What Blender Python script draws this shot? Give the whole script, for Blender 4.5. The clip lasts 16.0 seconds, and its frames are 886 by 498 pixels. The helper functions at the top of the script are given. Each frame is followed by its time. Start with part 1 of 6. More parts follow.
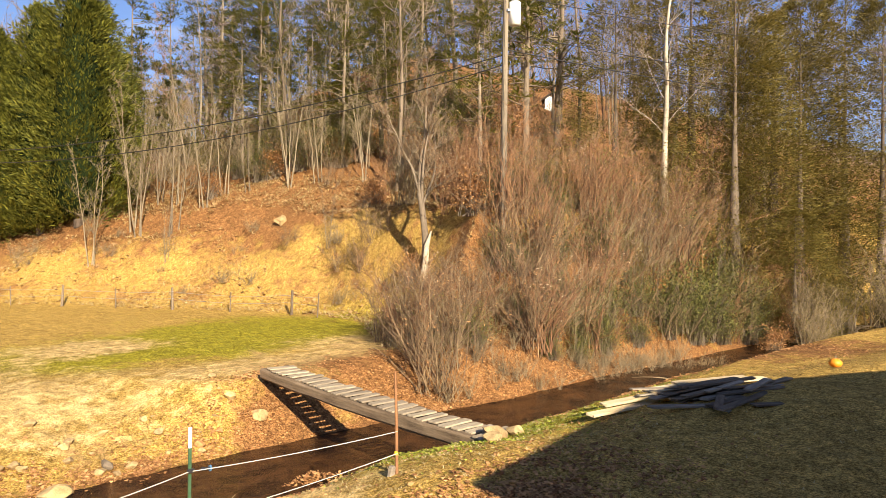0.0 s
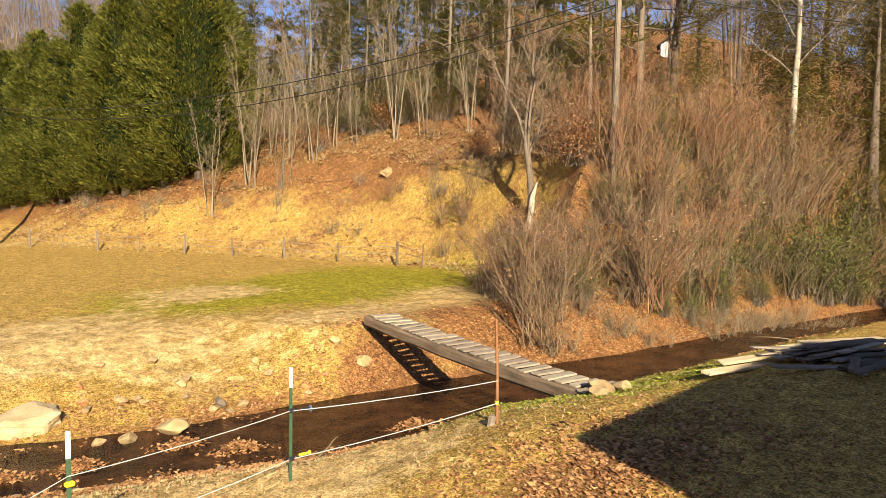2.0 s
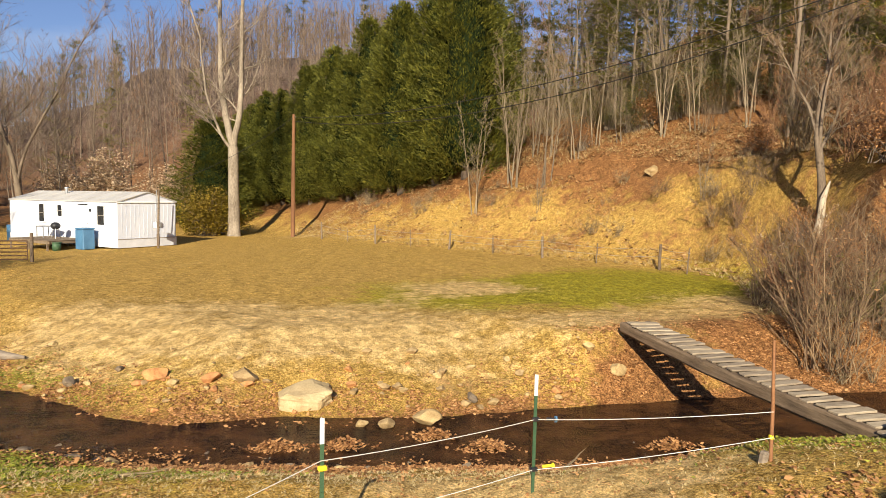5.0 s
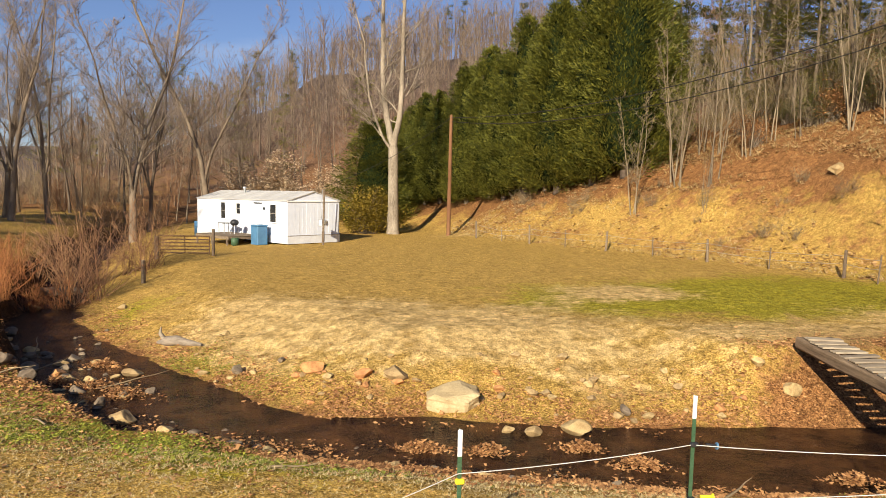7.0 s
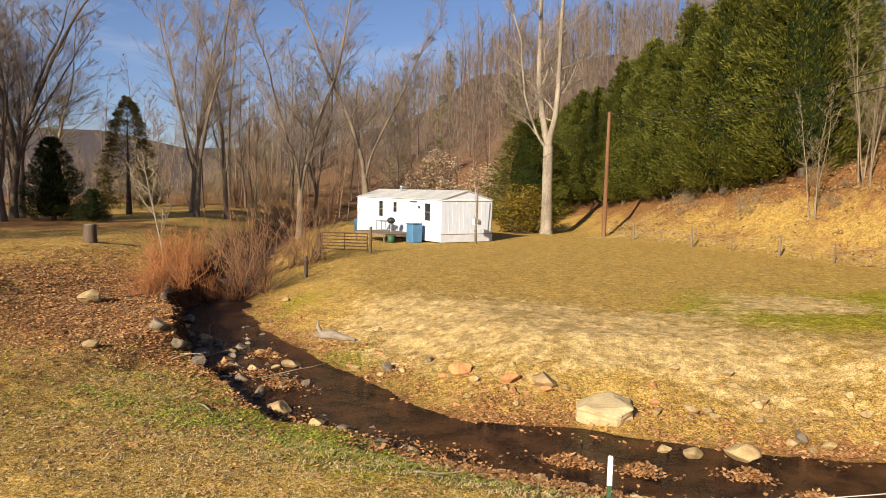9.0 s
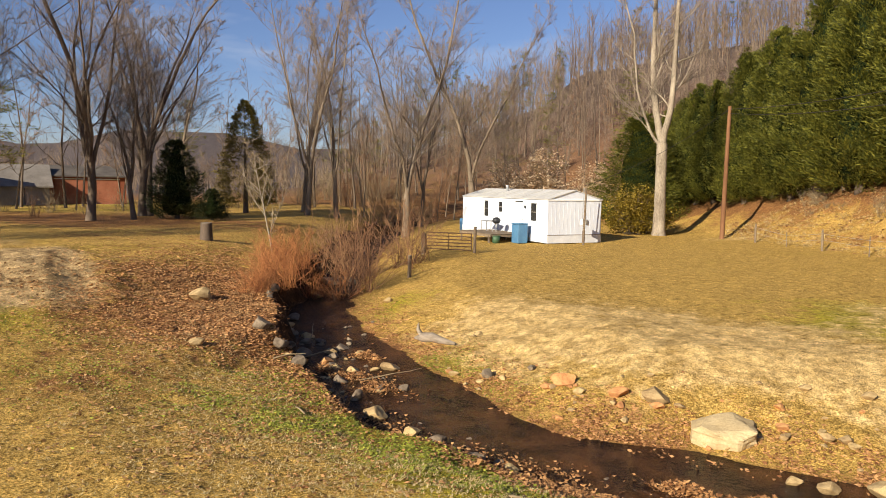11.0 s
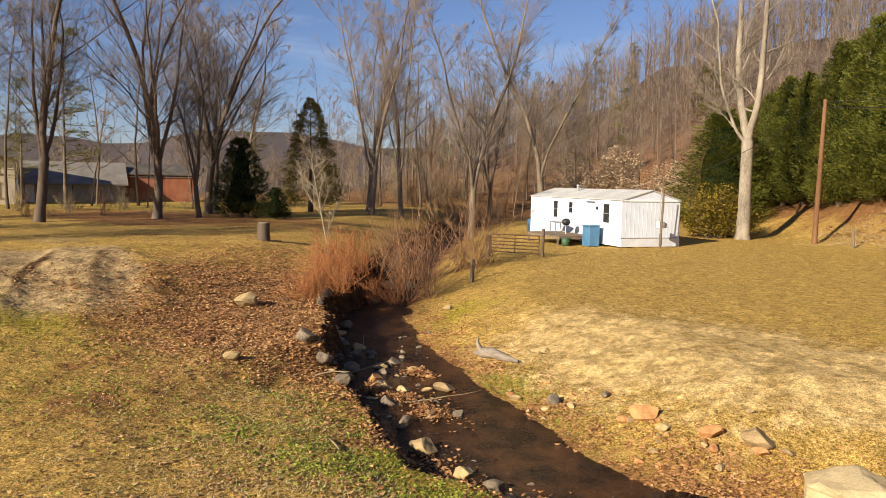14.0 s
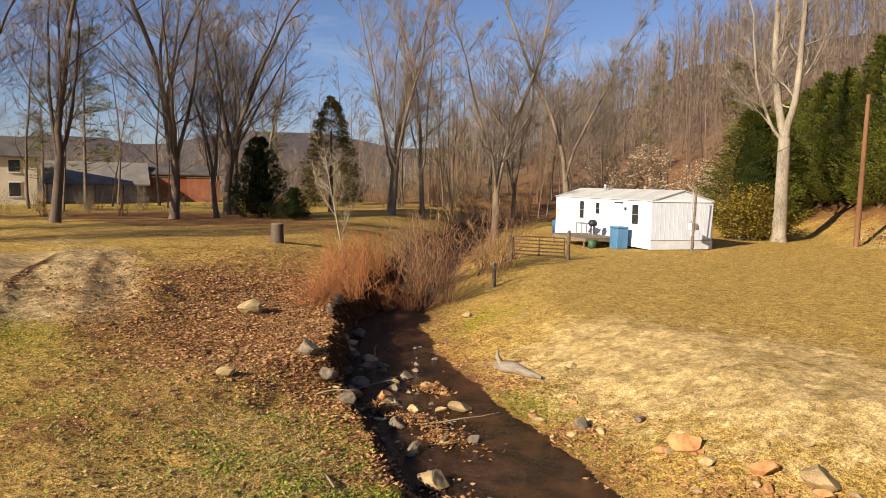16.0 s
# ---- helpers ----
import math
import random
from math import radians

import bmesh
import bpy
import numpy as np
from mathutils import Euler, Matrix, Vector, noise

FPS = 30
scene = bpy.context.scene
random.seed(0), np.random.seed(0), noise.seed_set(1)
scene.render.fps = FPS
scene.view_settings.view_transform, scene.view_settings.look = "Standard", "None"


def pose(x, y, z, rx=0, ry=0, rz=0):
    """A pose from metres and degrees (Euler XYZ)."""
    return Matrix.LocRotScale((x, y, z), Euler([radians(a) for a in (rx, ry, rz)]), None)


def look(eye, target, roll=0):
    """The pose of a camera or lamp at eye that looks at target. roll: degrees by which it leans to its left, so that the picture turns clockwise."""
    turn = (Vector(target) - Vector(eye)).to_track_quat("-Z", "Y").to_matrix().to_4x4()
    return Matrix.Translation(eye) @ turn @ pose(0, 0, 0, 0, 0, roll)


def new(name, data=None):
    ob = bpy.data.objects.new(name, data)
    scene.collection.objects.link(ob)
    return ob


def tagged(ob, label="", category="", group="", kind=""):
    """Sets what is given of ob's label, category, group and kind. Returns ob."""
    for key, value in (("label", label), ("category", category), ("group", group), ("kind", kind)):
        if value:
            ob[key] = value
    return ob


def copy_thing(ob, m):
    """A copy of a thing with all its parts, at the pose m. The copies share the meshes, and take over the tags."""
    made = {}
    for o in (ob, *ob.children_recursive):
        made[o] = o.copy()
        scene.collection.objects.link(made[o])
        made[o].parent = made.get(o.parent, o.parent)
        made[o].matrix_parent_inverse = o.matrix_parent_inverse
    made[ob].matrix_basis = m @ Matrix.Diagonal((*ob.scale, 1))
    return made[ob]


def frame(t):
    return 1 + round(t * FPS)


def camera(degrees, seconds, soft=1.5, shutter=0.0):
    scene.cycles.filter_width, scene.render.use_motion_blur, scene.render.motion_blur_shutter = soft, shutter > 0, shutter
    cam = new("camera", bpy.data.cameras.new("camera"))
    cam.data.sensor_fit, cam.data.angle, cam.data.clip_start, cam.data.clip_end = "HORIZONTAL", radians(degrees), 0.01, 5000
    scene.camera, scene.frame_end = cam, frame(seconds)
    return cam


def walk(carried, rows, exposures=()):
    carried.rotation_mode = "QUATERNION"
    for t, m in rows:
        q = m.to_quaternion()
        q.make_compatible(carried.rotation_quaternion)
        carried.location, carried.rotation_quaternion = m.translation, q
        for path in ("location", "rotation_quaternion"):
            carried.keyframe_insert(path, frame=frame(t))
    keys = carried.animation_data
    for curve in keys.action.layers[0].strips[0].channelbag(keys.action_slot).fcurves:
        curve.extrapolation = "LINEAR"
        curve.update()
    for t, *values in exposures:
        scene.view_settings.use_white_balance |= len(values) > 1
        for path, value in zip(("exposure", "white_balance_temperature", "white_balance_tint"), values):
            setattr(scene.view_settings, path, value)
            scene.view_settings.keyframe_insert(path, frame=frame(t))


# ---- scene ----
cam = camera(63.7, 16.0, soft=0.75)
PATH = [
    (0, (-0.16, -1.434, 4.044), (0.978, 0.21, 4.025), 0.0),
    (0.5, (-0.088, -1.346, 4.007), (0.987, 0.34, 3.968), 0.1),
    (1, (-0.007, -1.24, 3.927), (1.012, 0.479, 3.848), 0.2),
    (1.5, (0.065, -1.142, 3.881), (1.035, 0.604, 3.766), 0.2),
    (2, (0.125, -1.053, 3.857), (1.006, 0.736, 3.713), 0.2),
    (2.5, (0.184, -0.978, 3.851), (0.957, 0.861, 3.704), 0.3),
    (3, (0.243, -0.902, 3.855), (0.91, 0.977, 3.707), 0.4),
    (3.5, (0.284, -0.818, 3.852), (0.844, 1.097, 3.704), 0.4),
    (4, (0.31, -0.734, 3.843), (0.746, 1.212, 3.697), 0.5),
    (4.5, (0.34, -0.656, 3.852), (0.649, 1.315, 3.704), 0.6),
    (7, (0.492, -0.228, 3.913), (0.248, 1.75, 3.753), 0.7),
    (7.5, (0.5, -0.113, 3.929), (0.145, 1.849, 3.766), 0.7),
    (8, (0.499, 0.006, 3.93), (0.04, 1.945, 3.765), 0.7),
    (8.5, (0.483, 0.122, 3.931), (-0.076, 2.035, 3.764), 0.8),
    (9, (0.456, 0.227, 3.942), (-0.204, 2.108, 3.773), 0.9),
    (9.5, (0.441, 0.394, 3.943), (-0.313, 2.238, 3.773), 0.8),
    (10, (0.41, 0.539, 3.951), (-0.413, 2.353, 3.779), 0.8),
    (12.5, (-0.049, 1.813, 3.978), (-1.093, 3.51, 3.799), 0.9),
    (13, (-0.21, 2.141, 3.979), (-1.275, 3.824, 3.799), 1.0),
    (13.5, (-0.379, 2.479, 3.97), (-1.462, 4.15, 3.789), 1.0),
    (14, (-0.545, 2.814, 3.974), (-1.642, 4.476, 3.793), 1.0),
    (14.5, (-0.728, 3.141, 3.982), (-1.839, 4.793, 3.799), 1.1),
    (15, (-0.884, 3.487, 3.976), (-2.009, 5.13, 3.793), 1.0),
    (15.5, (-1.055, 3.835, 3.972), (-2.195, 5.469, 3.789), 1.0),
    (16, (-1.242, 4.197, 3.961), (-2.396, 5.821, 3.779), 1.0),
]
walk(cam, [(t, look(e, g, r)) for t, e, g, r in PATH], [(0, 1.3, 6900, 10), (2, 1.12, 6900, 10), (4, 0.81, 6800, 10), (8, 0.76, 6700, 10), (16, 0.78, 6650, 10)])

# ---- world, sun, exposure ----
SUN_AZ, SUN_EL = radians(12), radians(25)      # shadows fall 12 degrees right of +y
world = bpy.data.worlds.new("world")
scene.world = world
world.use_nodes = True
wn, wl = world.node_tree.nodes, world.node_tree.links
sky = wn.new("ShaderNodeTexSky")
sky.sky_type, sky.sun_disc = "NISHITA", False
sky.sun_elevation, sky.sun_rotation = SUN_EL, math.pi + SUN_AZ
sky.air_density, sky.dust_density, sky.ozone_density = 1.0, 0.25, 4.0
# thin streaks of high cloud near the horizon
tc = wn.new("ShaderNodeTexCoord")
mp = wn.new("ShaderNodeMapping")
mp.inputs["Scale"].default_value = (1.5, 1.5, 9.0)
wl.new(tc.outputs["Generated"], mp.inputs["Vector"])
cn = wn.new("ShaderNodeTexNoise")
cn.inputs["Scale"].default_value, cn.inputs["Detail"].default_value, cn.inputs["Distortion"].default_value = 1.6, 7.0, 0.6
wl.new(mp.outputs["Vector"], cn.inputs["Vector"])
cr = wn.new("ShaderNodeMapRange")
cr.inputs["From Min"].default_value, cr.inputs["From Max"].default_value = 0.55, 0.85
cr.inputs["To Max"].default_value = 0.55
wl.new(cn.outputs["Fac"], cr.inputs["Value"])
cm = wn.new("ShaderNodeMix")
cm.data_type = "RGBA"
cm.inputs[7].default_value = (7.5, 8.0, 9.0, 1)
wl.new(cr.outputs["Result"], cm.inputs[0])
tint = wn.new("ShaderNodeMix")
tint.data_type, tint.blend_type = "RGBA", "MULTIPLY"
tint.inputs[0].default_value, tint.inputs[7].default_value = 1.0, (1.0, 0.96, 1.14, 1)
wl.new(sky.outputs["Color"], tint.inputs[6])
wl.new(tint.outputs[2], cm.inputs[6])
wl.new(cm.outputs[2], wn["Background"].inputs["Color"])
wn["Background"].inputs["Strength"].default_value = 0.056

sun = new("sun", bpy.data.lights.new("sun", "SUN"))
sun.data.energy, sun.data.angle, sun.data.color = 5.0, radians(0.5), (1.0, 0.91, 0.74)
sun.matrix_world = look((0, 0, 60), (math.sin(SUN_AZ) * 60, math.cos(SUN_AZ) * 60, 60 - 60 * math.tan(SUN_EL)))


# ---- materials ----
def shader(name, rough=0.85, spec=0.25):
    m = bpy.data.materials.new(name)
    m.use_nodes = True
    b = m.node_tree.nodes["Principled BSDF"]
    b.inputs["Roughness"].default_value = rough
    b.inputs["Specular IOR Level"].default_value = spec
    return m, m.node_tree.nodes, m.node_tree.links, b


def noise_node(n, l, scale, detail=4.0, vec=None, rough=0.55):
    k = n.new("ShaderNodeTexNoise")
    k.inputs["Scale"].default_value, k.inputs["Detail"].default_value, k.inputs["Roughness"].default_value = scale, detail, rough
    if vec is not None:
        l.new(vec, k.inputs["Vector"])
    return k.outputs["Fac"]


def remap(n, l, sock, a, b, lo=0.0, hi=1.0):
    k = n.new("ShaderNodeMapRange")
    for key, v in (("From Min", a), ("From Max", b), ("To Min", lo), ("To Max", hi)):
        k.inputs[key].default_value = v
    l.new(sock, k.inputs["Value"])
    return k.outputs["Result"]


def blend(n, l, fac, a, b):
    k = n.new("ShaderNodeMix")
    k.data_type = "RGBA"
    for i, v in ((0, fac), (6, a), (7, b)):
        if isinstance(v, tuple):
            k.inputs[i].default_value = (*v, 1)
        elif isinstance(v, float):
            k.inputs[i].default_value = v
        else:
            l.new(v, k.inputs[i])
    return k.outputs[2]


def math_node(n, l, op, a, b):
    k = n.new("ShaderNodeMath")
    k.operation = op
    for i, v in enumerate((a, b)):
        if isinstance(v, float):
            k.inputs[i].default_value = v
        else:
            l.new(v, k.inputs[i])
    return k.outputs[0]


def bumped(n, l, bsdf, height, strength, dist):
    k = n.new("ShaderNodeBump")
    k.inputs["Strength"].default_value, k.inputs["Distance"].default_value = strength, dist
    l.new(height, k.inputs["Height"])
    l.new(k.outputs["Normal"], bsdf.inputs["Normal"])


def surface(name, dark, light, coarse=3.0, fine=40.0, rough=0.85, spec=0.25, bump=0.4, dist=0.01, vary=0.0, stretch=None, metal=0.0, island=False):
    """Two scales of noise between two colours, with fine relief; vary: brightness change from object to object (or piece to piece)."""
    m, n, l, b = shader(name, rough, spec)
    b.inputs["Metallic"].default_value = metal
    vec = n.new("ShaderNodeTexCoord").outputs["Object"]
    if stretch:
        mp = n.new("ShaderNodeMapping")
        mp.inputs["Scale"].default_value = stretch
        l.new(vec, mp.inputs["Vector"])
        vec = mp.outputs["Vector"]
    f1 = noise_node(n, l, coarse, 5.0, vec)
    f2 = noise_node(n, l, fine, 3.0, vec)
    mix = math_node(n, l, "ADD", math_node(n, l, "MULTIPLY", f1, 0.6), math_node(n, l, "MULTIPLY", f2, 0.4))
    col = blend(n, l, remap(n, l, mix, 0.34, 0.66), dark, light)
    if vary:
        if island:
            r = n.new("ShaderNodeNewGeometry").outputs["Random Per Island"]
        else:
            r = n.new("ShaderNodeObjectInfo").outputs["Random"]
        hs = n.new("ShaderNodeHueSaturation")
        l.new(remap(n, l, r, 0.0, 1.0, 1 - vary, 1 + vary), hs.inputs["Value"])
        l.new(remap(n, l, r, 0.0, 1.0, 0.5 - vary * 0.02, 0.5 + vary * 0.02), hs.inputs["Hue"])
        l.new(col, hs.inputs["Color"])
        col = hs.outputs["Color"]
    l.new(col, b.inputs["Base Color"])
    if bump:
        bumped(n, l, b, mix, bump, dist)
    return m


def leafy(name, a, b_, rough=0.6, translucent=0.35, gamma=1.0):
    """Foliage: colour drawn for each leaf, some light passing through."""
    m, n, l, b = shader(name, rough, 0.3)
    r = n.new("ShaderNodeNewGeometry").outputs["Random Per Island"]
    col = blend(n, l, math_node(n, l, "POWER", r, gamma), a, b_)
    l.new(col, b.inputs["Base Color"])
    t = n.new("ShaderNodeBsdfTranslucent")
    l.new(col, t.inputs["Color"])
    mx = n.new("ShaderNodeMixShader")
    mx.inputs[0].default_value = translucent
    l.new(b.outputs[0], mx.inputs[1])
    l.new(t.outputs[0], mx.inputs[2])
    l.new(mx.outputs[0], n["Material Output"].inputs["Surface"])
    return m


BARK_GREY = surface("bark_grey", (0.11, 0.08, 0.056), (0.28, 0.215, 0.15), 2.0, 30, 0.9, bump=0.6, dist=0.03, vary=0.2, stretch=(1, 1, 0.25))
BARK_DARK = surface("bark_dark", (0.06, 0.042, 0.03), (0.17, 0.125, 0.09), 2.0, 30, 0.9, bump=0.6, dist=0.03, vary=0.2, stretch=(1, 1, 0.25))
BARK_TAN = surface("bark_tan", (0.13, 0.10, 0.07), (0.42, 0.35, 0.26), 1.3, 14, 0.85, bump=0.5, dist=0.02, vary=0.1, stretch=(1, 1, 0.4))
BARK_PALE = surface("bark_pale", (0.28, 0.22, 0.15), (0.56, 0.48, 0.36), 1.6, 24, 0.85, bump=0.4, dist=0.02, vary=0.1, stretch=(1, 1, 0.4))
TWIG_GREY = surface("twig_grey", (0.11, 0.07, 0.04), (0.27, 0.175, 0.10), 2, 20, 0.9, bump=0, vary=0.5, island=True)
TWIG_RED = surface("twig_red", (0.15, 0.08, 0.042), (0.32, 0.165, 0.085), 2, 20, 0.9, bump=0, vary=0.45, island=True)
TWIG_RUST = surface("twig_rust", (0.23, 0.088, 0.034), (0.45, 0.18, 0.065), 2, 20, 0.9, bump=0, vary=0.4, island=True)
TWIG_HAZE = surface("twig_haze", (0.13, 0.095, 0.072), (0.31, 0.235, 0.185), 2, 20, 0.9, bump=0, vary=0.4, island=True)
FAR_TWIG = surface("far_twig", (0.10, 0.07, 0.05), (0.26, 0.185, 0.13), 0.05, 1.0, 0.95, bump=0, vary=0.5, island=True)
TWIG_TAN = surface("twig_tan", (0.14, 0.10, 0.057), (0.33, 0.245, 0.145), 2, 20, 0.9, bump=0, vary=0.5, island=True)
BARK_SLIM = surface("bark_slim", (0.12, 0.09, 0.06), (0.30, 0.235, 0.155), 2.6, 16, 0.9, bump=0.3, dist=0.01, vary=0.3, stretch=(1, 1, 0.4))
NEEDLE = leafy("needle_green", (0.045, 0.056, 0.009), (0.25, 0.235, 0.033), 0.6, 0.3, 1.4)
NEEDLE_DARK = leafy("needle_dark", (0.014, 0.02, 0.007), (0.075, 0.085, 0.022), 0.6, 0.2, 1.3)
NEEDLE_OLIVE = leafy("needle_olive", (0.085, 0.07, 0.017), (0.29, 0.22, 0.05), 0.7, 0.35)
NEEDLE_PINE = leafy("needle_pine", (0.075, 0.09, 0.016), (0.32, 0.29, 0.05), 0.6, 0.35)
# near-black green, with the shade deep inside the crowns put into the colour
CORE_SHADE = surface("core_shade", (0.008, 0.013, 0.004), (0.018, 0.026, 0.008), 1.5, 9, 0.95, 0.05, 0.8, 0.2)
RHODO = leafy("rhododendron_leaf", (0.04, 0.045, 0.012), (0.26, 0.245, 0.07), 0.4, 0.2, 1.3)
YELLOW_LEAF = leafy("yellow_green_leaf", (0.12, 0.085, 0.012), (0.38, 0.265, 0.035), 0.6, 0.3)
RUST_LEAF = leafy("rust_leaf", (0.17, 0.065, 0.022), (0.66, 0.36, 0.15), 0.8, 0.25)
BANK_LEAF = leafy("bank_leaf", (0.18, 0.085, 0.033), (0.52, 0.32, 0.14), 0.85, 0.2)
TAN_LEAF = leafy("tan_leaf", (0.42, 0.29, 0.17), (0.70, 0.55, 0.38), 0.8, 0.3)
STRAW = leafy("straw", (0.38, 0.27, 0.11), (0.66, 0.52, 0.27), 0.9, 0.2)
WEED = leafy("green_weed", (0.13, 0.15, 0.016), (0.40, 0.40, 0.055), 0.7, 0.25)
GRASS = leafy("grass_blade", (0.12, 0.15, 0.02), (0.30, 0.31, 0.06), 0.8, 0.3)
WOOD_GREY = surface("weathered_wood", (0.16, 0.125, 0.09), (0.40, 0.33, 0.25), 2, 24, 0.9, bump=0.5, dist=0.008, vary=0.18, stretch=(1, 6, 6))
WOOD_PALE = surface("sawn_wood", (0.42, 0.31, 0.17), (0.70, 0.55, 0.34), 2, 24, 0.85, bump=0.3, dist=0.005, vary=0.2, stretch=(1, 6, 6))
WOOD_DARK = surface("old_dark_wood", (0.085, 0.062, 0.042), (0.25, 0.185, 0.125), 2, 24, 0.9, bump=0.5, dist=0.008, vary=0.25, stretch=(1, 6, 6))
WOOD_BEAM = surface("hewn_log", (0.085, 0.055, 0.033), (0.27, 0.19, 0.12), 2, 20, 0.9, bump=0.7, dist=0.012, vary=0.1, stretch=(0.6, 7, 7))
WOOD_PLANK = surface("bleached_plank", (0.20, 0.15, 0.10), (0.43, 0.35, 0.25), 3, 30, 0.9, bump=0.5, dist=0.006, vary=0.22, stretch=(7, 1, 7))
POLE_BROWN = surface("pole_brown", (0.12, 0.055, 0.025), (0.24, 0.12, 0.06), 2, 22, 0.9, bump=0.4, dist=0.01, stretch=(1, 1, 0.15))
POLE_GREY = surface("pole_grey", (0.14, 0.11, 0.08), (0.30, 0.24, 0.17), 2, 22, 0.9, bump=0.4, dist=0.01, stretch=(1, 1, 0.15))
STONE_TAN = surface("stone_tan", (0.24, 0.15, 0.065), (0.54, 0.39, 0.19), 3, 30, 0.9, bump=0.5, dist=0.03, vary=0.22)
STONE_PALE = surface("stone_pale", (0.36, 0.26, 0.13), (0.57, 0.44, 0.25), 2, 25, 0.9, bump=0.5, dist=0.03)
STONE_ORANGE = surface("stone_orange", (0.32, 0.13, 0.05), (0.58, 0.30, 0.12), 3, 30, 0.9, bump=0.5, dist=0.03, vary=0.15)
STONE_GREY = surface("stone_grey", (0.085, 0.062, 0.042), (0.27, 0.205, 0.14), 3, 30, 0.85, bump=0.5, dist=0.03, vary=0.2)
WHITE_SIDING = surface("white_siding", (0.57, 0.60, 0.67), (0.67, 0.70, 0.76), 1.0, 12, 0.6, 0.3, 0.05, 0.002, stretch=(1, 1, 0.2))
ROOF_METAL = surface("roof_metal", (0.42, 0.40, 0.37), (0.58, 0.56, 0.52), 0.8, 8, 0.6, 0.4, 0.1, 0.004)
GLASS_DARK = surface("dark_window_glass", (0.02, 0.022, 0.025), (0.04, 0.042, 0.045), 1, 4, 0.08, 0.5, 0)
PAINT_WHITE = surface("white_paint", (0.72, 0.72, 0.70), (0.82, 0.82, 0.80), 3, 30, 0.5, 0.4, 0.1, 0.002)
PAINT_GREEN = surface("green_paint", (0.03, 0.075, 0.035), (0.06, 0.12, 0.06), 5, 40, 0.6, 0.4, 0.2, 0.002)
PAINT_BLUE = surface("blue_plastic", (0.05, 0.14, 0.26), (0.09, 0.22, 0.36), 2, 20, 0.5, 0.4, 0.1, 0.002)
PLASTIC_YELLOW = surface("yellow_plastic", (0.70, 0.55, 0.02), (0.85, 0.70, 0.04), 5, 30, 0.5, 0.4, 0)
PLASTIC_BLACK = surface("black_plastic", (0.012, 0.012, 0.014), (0.03, 0.03, 0.032), 5, 30, 0.5, 0.4, 0)
PUMPKIN = surface("orange_skin", (0.70, 0.20, 0.01), (0.85, 0.33, 0.03), 4, 30, 0.5, 0.4, 0.1, 0.005)
GATE_RUST = surface("dark_rusty_steel", (0.06, 0.03, 0.015), (0.14, 0.075, 0.035), 4, 40, 0.8, 0.4, 0.2, 0.003)
RUST = surface("rusty_steel", (0.16, 0.07, 0.03), (0.34, 0.16, 0.07), 4, 40, 0.8, 0.4, 0.3, 0.003)
STEEL = surface("galvanised_steel", (0.35, 0.36, 0.37), (0.52, 0.53, 0.54), 4, 40, 0.45, 0.5, 0.1, 0.002, metal=0.7)
ROPE = surface("white_rope", (0.60, 0.56, 0.50), (0.80, 0.76, 0.70), 20, 90, 0.8, 0.2, 0.3, 0.003)
CABLE = surface("black_cable", (0.015, 0.014, 0.013), (0.04, 0.036, 0.03), 5, 30, 0.6, 0.3, 0)
TIN_GREY = surface("grey_sheet", (0.20, 0.17, 0.14), (0.34, 0.30, 0.25), 0.6, 6, 0.7, 0.3, 0.2, 0.01)
BRICK_RED = surface("red_barn_boards", (0.17, 0.05, 0.025), (0.30, 0.10, 0.05), 0.8, 9, 0.85, 0.2, 0.3, 0.01)
BARN_DOOR = surface("worn_red_doors", (0.22, 0.075, 0.04), (0.36, 0.14, 0.08), 0.8, 9, 0.85, 0.2, 0.3, 0.01)
PLASTER = surface("beige_plaster", (0.60, 0.50, 0.36), (0.74, 0.64, 0.48), 0.8, 9, 0.85, 0.2, 0.2, 0.01)
SHINGLE = surface("dark_shingle", (0.06, 0.05, 0.045), (0.14, 0.12, 0.10), 0.8, 9, 0.9, 0.2, 0.3, 0.01)
ROOF_GREY = surface("old_grey_roof", (0.13, 0.115, 0.10), (0.25, 0.22, 0.19), 0.8, 9, 0.9, 0.2, 0.2, 0.01)
SKIRT = surface("white_skirting", (0.52, 0.53, 0.55), (0.66, 0.67, 0.69), 1.5, 14, 0.6, 0.3, 0.05, 0.002)


